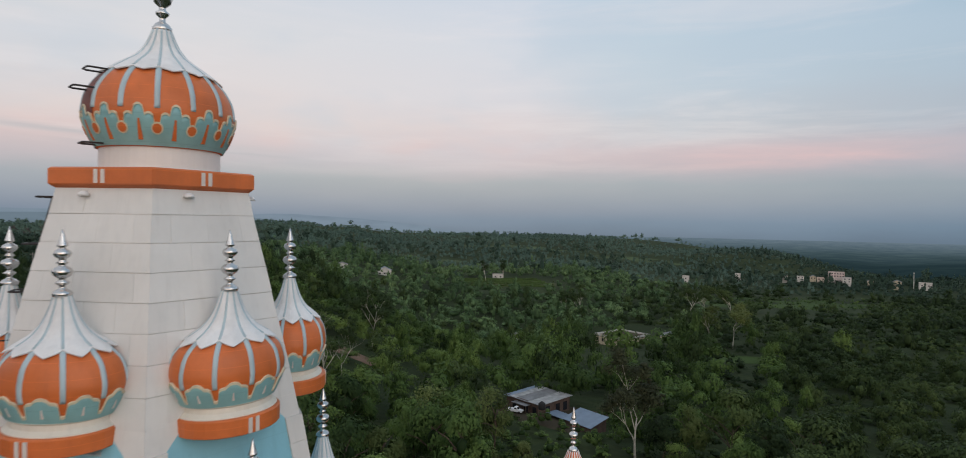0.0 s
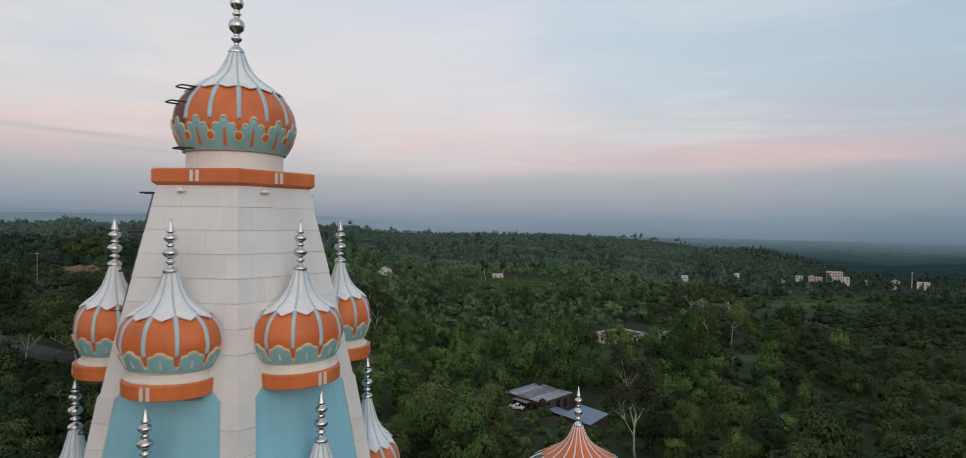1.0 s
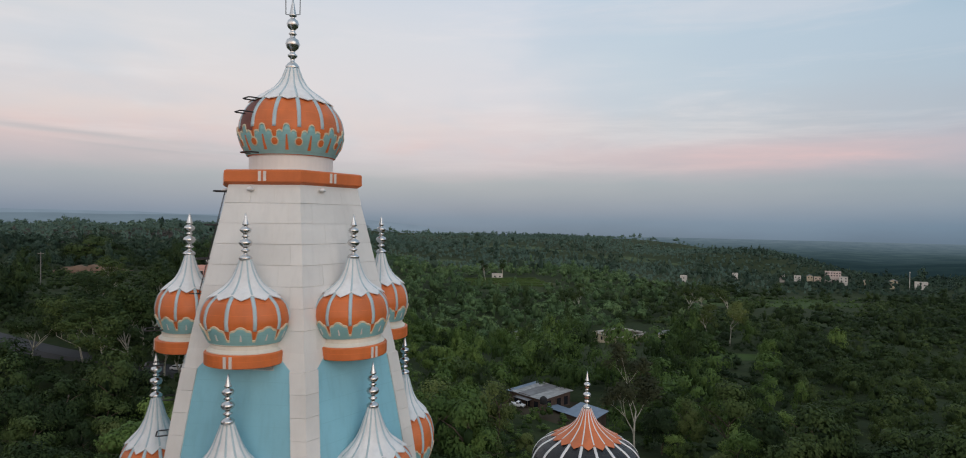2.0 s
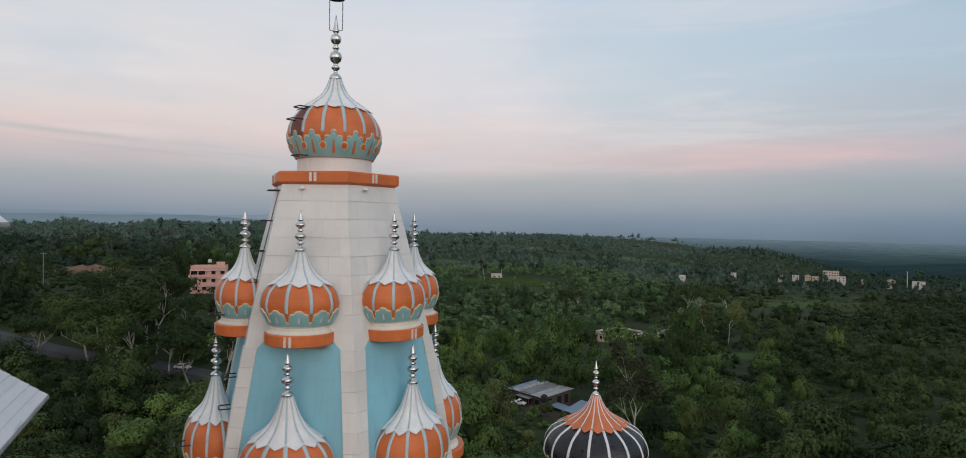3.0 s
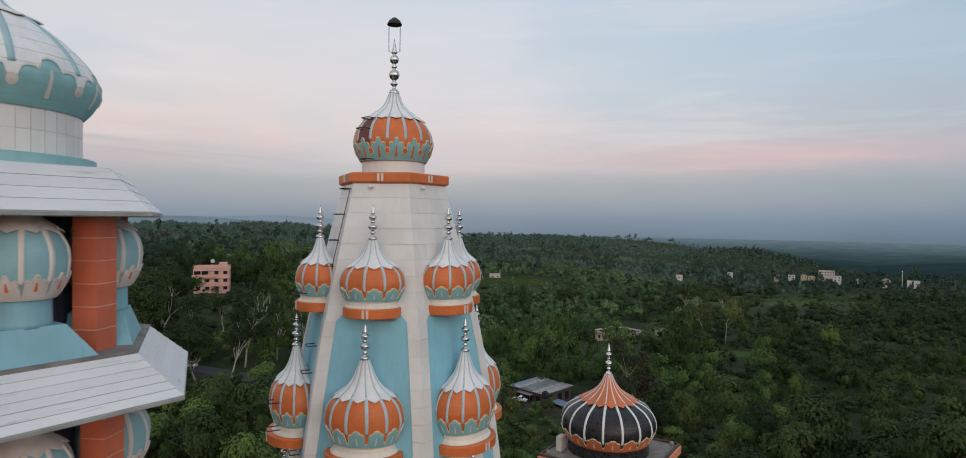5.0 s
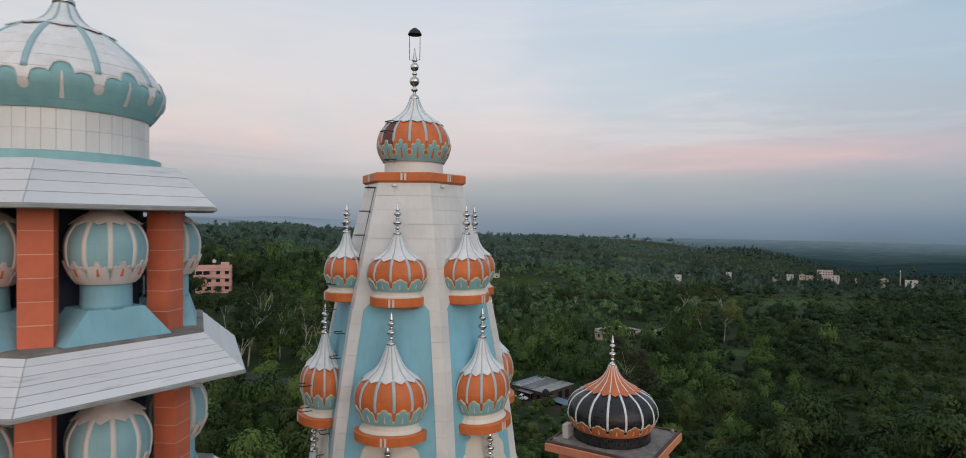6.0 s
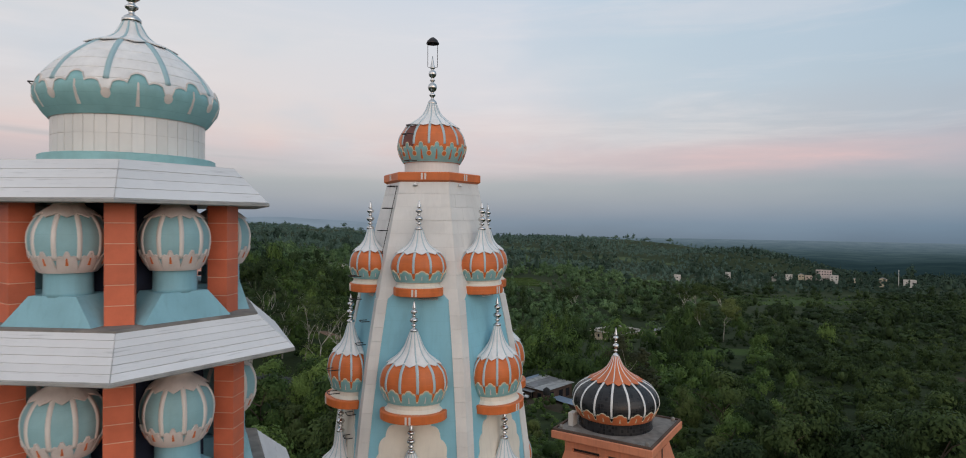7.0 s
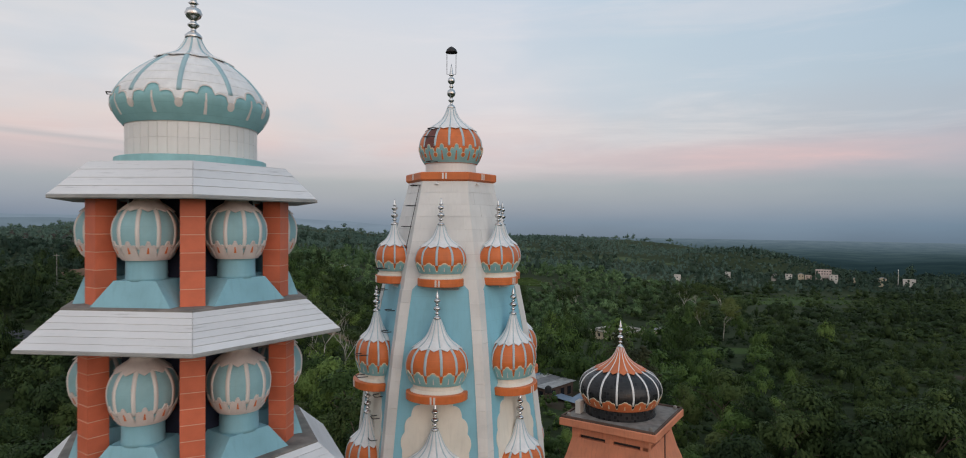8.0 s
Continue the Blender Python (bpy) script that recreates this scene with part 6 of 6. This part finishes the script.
part("gable", ([(-4.4, 2.9, 3.1), (4.4, 2.9, 3.1), (4.4, 2.9, 4.55), (-4.4, 2.9, 4.55), (-4.4, -2.9, 3.1), (4.4, -2.9, 3.1)], [(0, 1, 2, 3), (0, 3, 4), (1, 5, 2)]), BRICK, small)
part("door", box(-1, 0.6, -2.96, -2.88, 0, 2.1), GLASS_DARK, small)
awning = thing("awning", (25.6, 147.6, -14.4), "flat blue tin awning on posts beside the shed", "awning", turn=-52)
part("sheet", box(-3.2, 3.2, -2.0, 2.0, 2.5, 2.6), BLUE_TIN, awning)
for sx in (-3, 3):
    for sy in (-1.8, 1.8):
        part("post", box(sx - 0.07, sx + 0.07, sy - 0.07, sy + 0.07, -1.0, 2.5), BARK, awning)


def car(name, at, turn, label, pickup=False):
    c = thing(name, at, label, "car", turn=turn)
    body = [(-2.1, 0.45), (2.1, 0.45), (2.15, 0.8), (1.0, 1.02), (-2.1, 1.05)]
    part("body", prism(body, -0.8, 0.8), WHITE_CAR, c)
    top = [(-0.2, 1.02), (1.0, 1.0), (0.55, 1.6), (-0.1, 1.65)] if pickup else [(-1.7, 1.03), (1.0, 1.0), (0.45, 1.5), (-1.3, 1.52)]
    part("cabin", prism(top, -0.7, 0.7), WHITE_CAR, c)
    part("windscreen", ([(1.0, -0.6, 1.06), (1.0, 0.6, 1.06), (0.62, 0.6, 1.52), (0.62, -0.6, 1.52)], [(0, 1, 2, 3)]), GLASS_DARK, c)
    for sy in (-0.705, 0.705):
        part("window", prism([(top[0][0] + 0.15, 1.12), (0.75, 1.12), (0.45, 1.45), (top[3][0] + 0.1, 1.45)], sy - 0.01, sy + 0.01), GLASS_DARK, c)
    for wx in (-1.3, 1.35):
        for wy in (-0.78, 0.78):
            m = Matrix.Translation((wx, wy, 0.33)) @ Matrix.Rotation(radians(90), 4, "X")
            wheel = part("wheel", moved(lathe([(0.22, -0.1), (0.33, -0.09), (0.33, 0.09), (0.22, 0.1)], 16), m), RUBBER, c)
            part("rim", moved(lathe([(0.18, -0.11), (0.2, 0.11)], 12), m), STEEL, wheel)
    return c


car("pickup_truck", (14.2, 150.4, float(ground_z(14.2, 150.4)) + 0.25), -25, "white pickup truck parked beside the farm building", True)
rz = lambda x, y: float(ground_z(x, y)) + 0.75
car("parked_car", (-76.5, 145.8, rz(-76.5, 145.8) - 0.2), -8, "small white car parked on the road")

# other houses of the valley
mid_h = thing("flat_roofed_house", (82.0, 329.0, float(ground_z(82.0, 329.0)) - 2.2), "large pale unfinished house with flat roof and low parapet", "house", turn=-52)
mid_h.matrix_basis = mid_h.matrix_basis @ Matrix.Diagonal((0.88, 0.88, 0.9, 1))
part("wall", joined(box(-11, 11, -13, -12.7, -2.5, 6.4), box(-11, -10.7, -12.7, 13, -2.5, 6.4), box(10.7, 11, -12.7, 13, -2.5, 6.4), box(-10.7, 10.7, 12.7, 13, -2.5, 6.4)), SAND_WALL, mid_h)
part("roof", box(-11.6, 11.6, -13.6, 13.6, 6.4, 6.65), DIRT, mid_h)
for i, a in enumerate(((-11.6, 11.6, -13.6, -13.1), (-11.6, 11.6, 13.1, 13.6), (-11.6, -11.1, -13.1, 13.1), (11.1, 11.6, -13.1, 13.1))):
    part("parapet", box(*a, 6.5, 7.6), PALE_WALL, mid_h)
for i in range(8):
    part("pier", box(-11.2 + 2.9 * i, -10.7 + 2.9 * i, -13.75, -13.55, 6.5, 8.1), SAND_WALL, mid_h)
for i in range(5):
    part("window", box(-9.5 + 4.3 * i, -8.0 + 4.3 * i, -13.06, -12.95, 3.4, 5.4), GLASS_DARK, mid_h)
    part("window", box(10.95, 11.06, -11 + 5 * i, -9.4 + 5 * i, 3.4, 5.4), GLASS_DARK, mid_h)
house("tin_roofed_house", 108.6, 326, 11, 7, 1, -10, SAND_WALL, "low house with dark grey tin roof", TIN, pitched=1.4, base=-1.5)
house("white_cottage", 16.5, 585, 10, 6, 1, 4, PALE_WALL, "small white flat-roofed cottage by the terraces", parapet=0.4, storey_h=3.6, bays=2)
house("white_house", 516, 700, 12.8, 8, 2, -34, PALE_WALL, "white two-storey house with flat roof", storey_h=3.9, bays=2, base=0.2)
mast = thing("mast", (506, 705, float(ground_z(506, 705))), "slim white mast beside the white house", "mast")
part("pole", tube([(0, 0, -1), (0, 0, 10), (0, 0, 20)], [0.45, 0.38, 0.26], 8), PALE_WALL, mast)
part("head", lathe([(0.3, 19.8), (0.6, 20.2), (0.6, 20.9), (0.2, 21.4)], 10), PALE_WALL, mast)
ROSY_WALL = surface("rosy_white_wall_paint", (0.60, 0.50, 0.47), 0.7, vary=0.2, scale=0.4, streak=0.25)
PEACH_WALL = surface("peach_wall_paint", (0.58, 0.47, 0.38), 0.7, vary=0.15, scale=0.4, streak=0.2)
for x, y, zb, w, d, st, t, mt, lb, hip in [
        (449, 764, -27.6, 18, 9, 2, -29, ROSY_WALL, "large pinkish two-storey village house with flat roof", 0.0), (456, 753, -33.6, 9.5, 7, 2, -26, PALE_WALL, "white two-storey village house with balcony", 0.0), (440, 757, -32.0, 5.5, 5, 1, -29, PALE_WALL, "small white village house", 0.0),
        (431, 766, -32.0, 9, 7, 1, -28, PEACH_WALL, "peach coloured village house with pale roof", 0.0), (424, 772, -31.4, 7, 7, 1, -25, SAND_WALL, "sand coloured village house with pitched roof", 2.0),
        (411, 778, -31.6, 8, 5, 1, -26, PALE_WALL, "low white village wall house", 0.0), (395, 786, -31.6, 6, 5, 1, -26, PALE_WALL, "low white village wall house", 0.0),
        (437, 750, -40.0, 7, 4, 1, -28, PALE_WALL, "low pale shed in front of the village", 0.0), (449, 744, -40.0, 5, 4, 1, -20, SAND_WALL, "small sand coloured shed", 1.2),
        (500, 725, -29.5, 9, 7, 1, -34, SAND_WALL, "brown village house among dark trees", 2.2), (478, 740, -27.5, 8, 6, 1, -32, SAND_WALL, "brown village house among dark trees", 1.8)]:
    house("village_house", x, y, w, d, st, t, mt, lb, TIN if hip else None, storey_h=3.1, bays=6 if w > 15 else 3 if w > 10 else 2, base=min(zb - float(ground_z(x, y)), 6.0), pitched=hip, parapet=0.5)
house("white_hut", 251.4, 741.6, 8, 6, 2, -20, PALE_WALL, "small white hut among the trees", bays=1, storey_h=3.8)
house("tower_house", 344.8, 813.8, 7, 7, 3, -22, PALE_WALL, "narrow pale tower house above the trees", bays=1, storey_h=3.5)
house("blue_roofed_house", -86.1, 533.8, 12, 8, 1, 12, PALE_WALL, "white house with blue grey tin roof", BLUE_TIN, pitched=3.0, storey_h=4.4)
house("pale_house", -118, 507, 13, 8, 1, 14, PALE_WALL, "pale house with grey tin roof", TIN, pitched=2.2)
house("flat_hut", -146.6, 457.9, 10, 6, 1, 15, SAND_WALL, "low hut with pale flat roof", PALE_WALL, parapet=0.0, storey_h=4.5)
house("tin_hut", 22.7, 310.4, 7, 5, 1, 5, PALE_WALL, "small tin-roofed hut hidden in trees", TIN, pitched=1.2, storey_h=7.5)

# poles
for x, y, h, r, lb in ((-113.0, 160.0, 7.5, 0.10, "grey concrete power pole with a cross arm"), (-80.0, 108.0, 8.5, 0.12, "plain pale wooden post in the scrub"), (-171.4, 224.7, 15, 0.17, "grey concrete power pole with a cross arm"), (-82.2, 91.8, 7.0, 0.09, "slim grey street pole below the trees")):
    z = float(ground_z(x, y))
    p = thing("pole", (x, y, z), lb, "pole")
    part("post", tube([(0, 0, -1), (0, 0, h)], [r * 1.2, r * 0.8], 8), SLAB, p)
    if h > 9 or lb.endswith("arm"):
        part("cross_arm", box(-1.2, 1.2, -0.06, 0.06, h - 0.8, h - 0.6), SLAB, p)

# ---------- tiles of the main tower, course by course ----------
ROW = 0.47
z = 39.34
course = 0
while z > 35.3:
    z2 = max(z - ROW, 35.2)
    for f, az in enumerate(FACES):
        n = 3 if z > 38 else 4
        shift = (course % 2) * 0.5
        cuts = [-1.0] + [-1 + 2 * (k + shift) / n for k in range(0 if shift else 1, n)] + [1.0]
        for a, b in zip(cuts, cuts[1:]):
            g = 0.005
            up, lo = half_face(z) + 0.004, half_face(z2) + 0.004
            jit = 0.004 * ((course * 7 + f * 3 + int(a * 10)) % 3)
            v = [face_point(az, u * h, zz, o) for o in (-0.03, 0.004 + jit) for u, h, zz in ((a + 0.0008 / lo, lo, z2 + g), (b - 0.0008 / lo, lo, z2 + g), (b - 0.0008 / up, up, z - g), (a + 0.0008 / up, up, z - g))]
            part("tile", (v, [(3, 2, 1, 0), (4, 5, 6, 7), (0, 1, 5, 4), (1, 2, 6, 5), (2, 3, 7, 6), (3, 0, 4, 7)]), WHITE_TILE, tower)
    z = z2
    course += 1
# white corner ribs below, one bent tile a course
z = 35.2
while z > 26.0:
    z2 = z - ROW
    for az in FACES:
        g = 0.003
        v = []
        for zz in (z2 + g, z - g):
            h = half_face(zz)
            for out in (-0.03, 0.045):
                e = out * math.tan(radians(30))
                v += [face_point(az, h - 0.33, zz, out), face_point(az, h + e, zz, out), face_point(az + 60, -h + 0.33, zz, out)]
        f = [(3, 4, 10, 9), (4, 5, 11, 10), (0, 3, 9, 6), (5, 2, 8, 11), (0, 1, 4, 3), (1, 2, 5, 4), (6, 9, 10, 7), (7, 10, 11, 8)]
        part("rib_tile", (v, f), WHITE_TILE, tower)
    z = z2
for az in FACES:
    # white ground round the blue panels' rounded heads
    part("panel_head", panel_strip(az, 35.16, 35.62, lambda q: half_face(q) - 0.02, -0.02, 0.006, 2), WHITE_TILE, tower)

# tiles of the pavilion's drum
for row in range(2):
    n = 42
    for k in range(n):
        a0, a1 = 2 * math.pi * k / n + 0.004, 2 * math.pi * (k + 1) / n - 0.004
        z0, z1 = 0.24 + row * 0.40, 0.24 + (row + 1) * 0.40 - 0.008
        v = [(r * math.cos(a), r * math.sin(a), zz) for r in (DRUM_R - 0.02, DRUM_R + 0.012) for a, zz in ((a0, z0), (a1, z0), (a1, z1), (a0, z1))]
        part("tile", (v, [(3, 2, 1, 0), (4, 5, 6, 7), (0, 1, 5, 4), (1, 2, 6, 5), (2, 3, 7, 6), (3, 0, 4, 7)]), WHITE_TILE, drum)
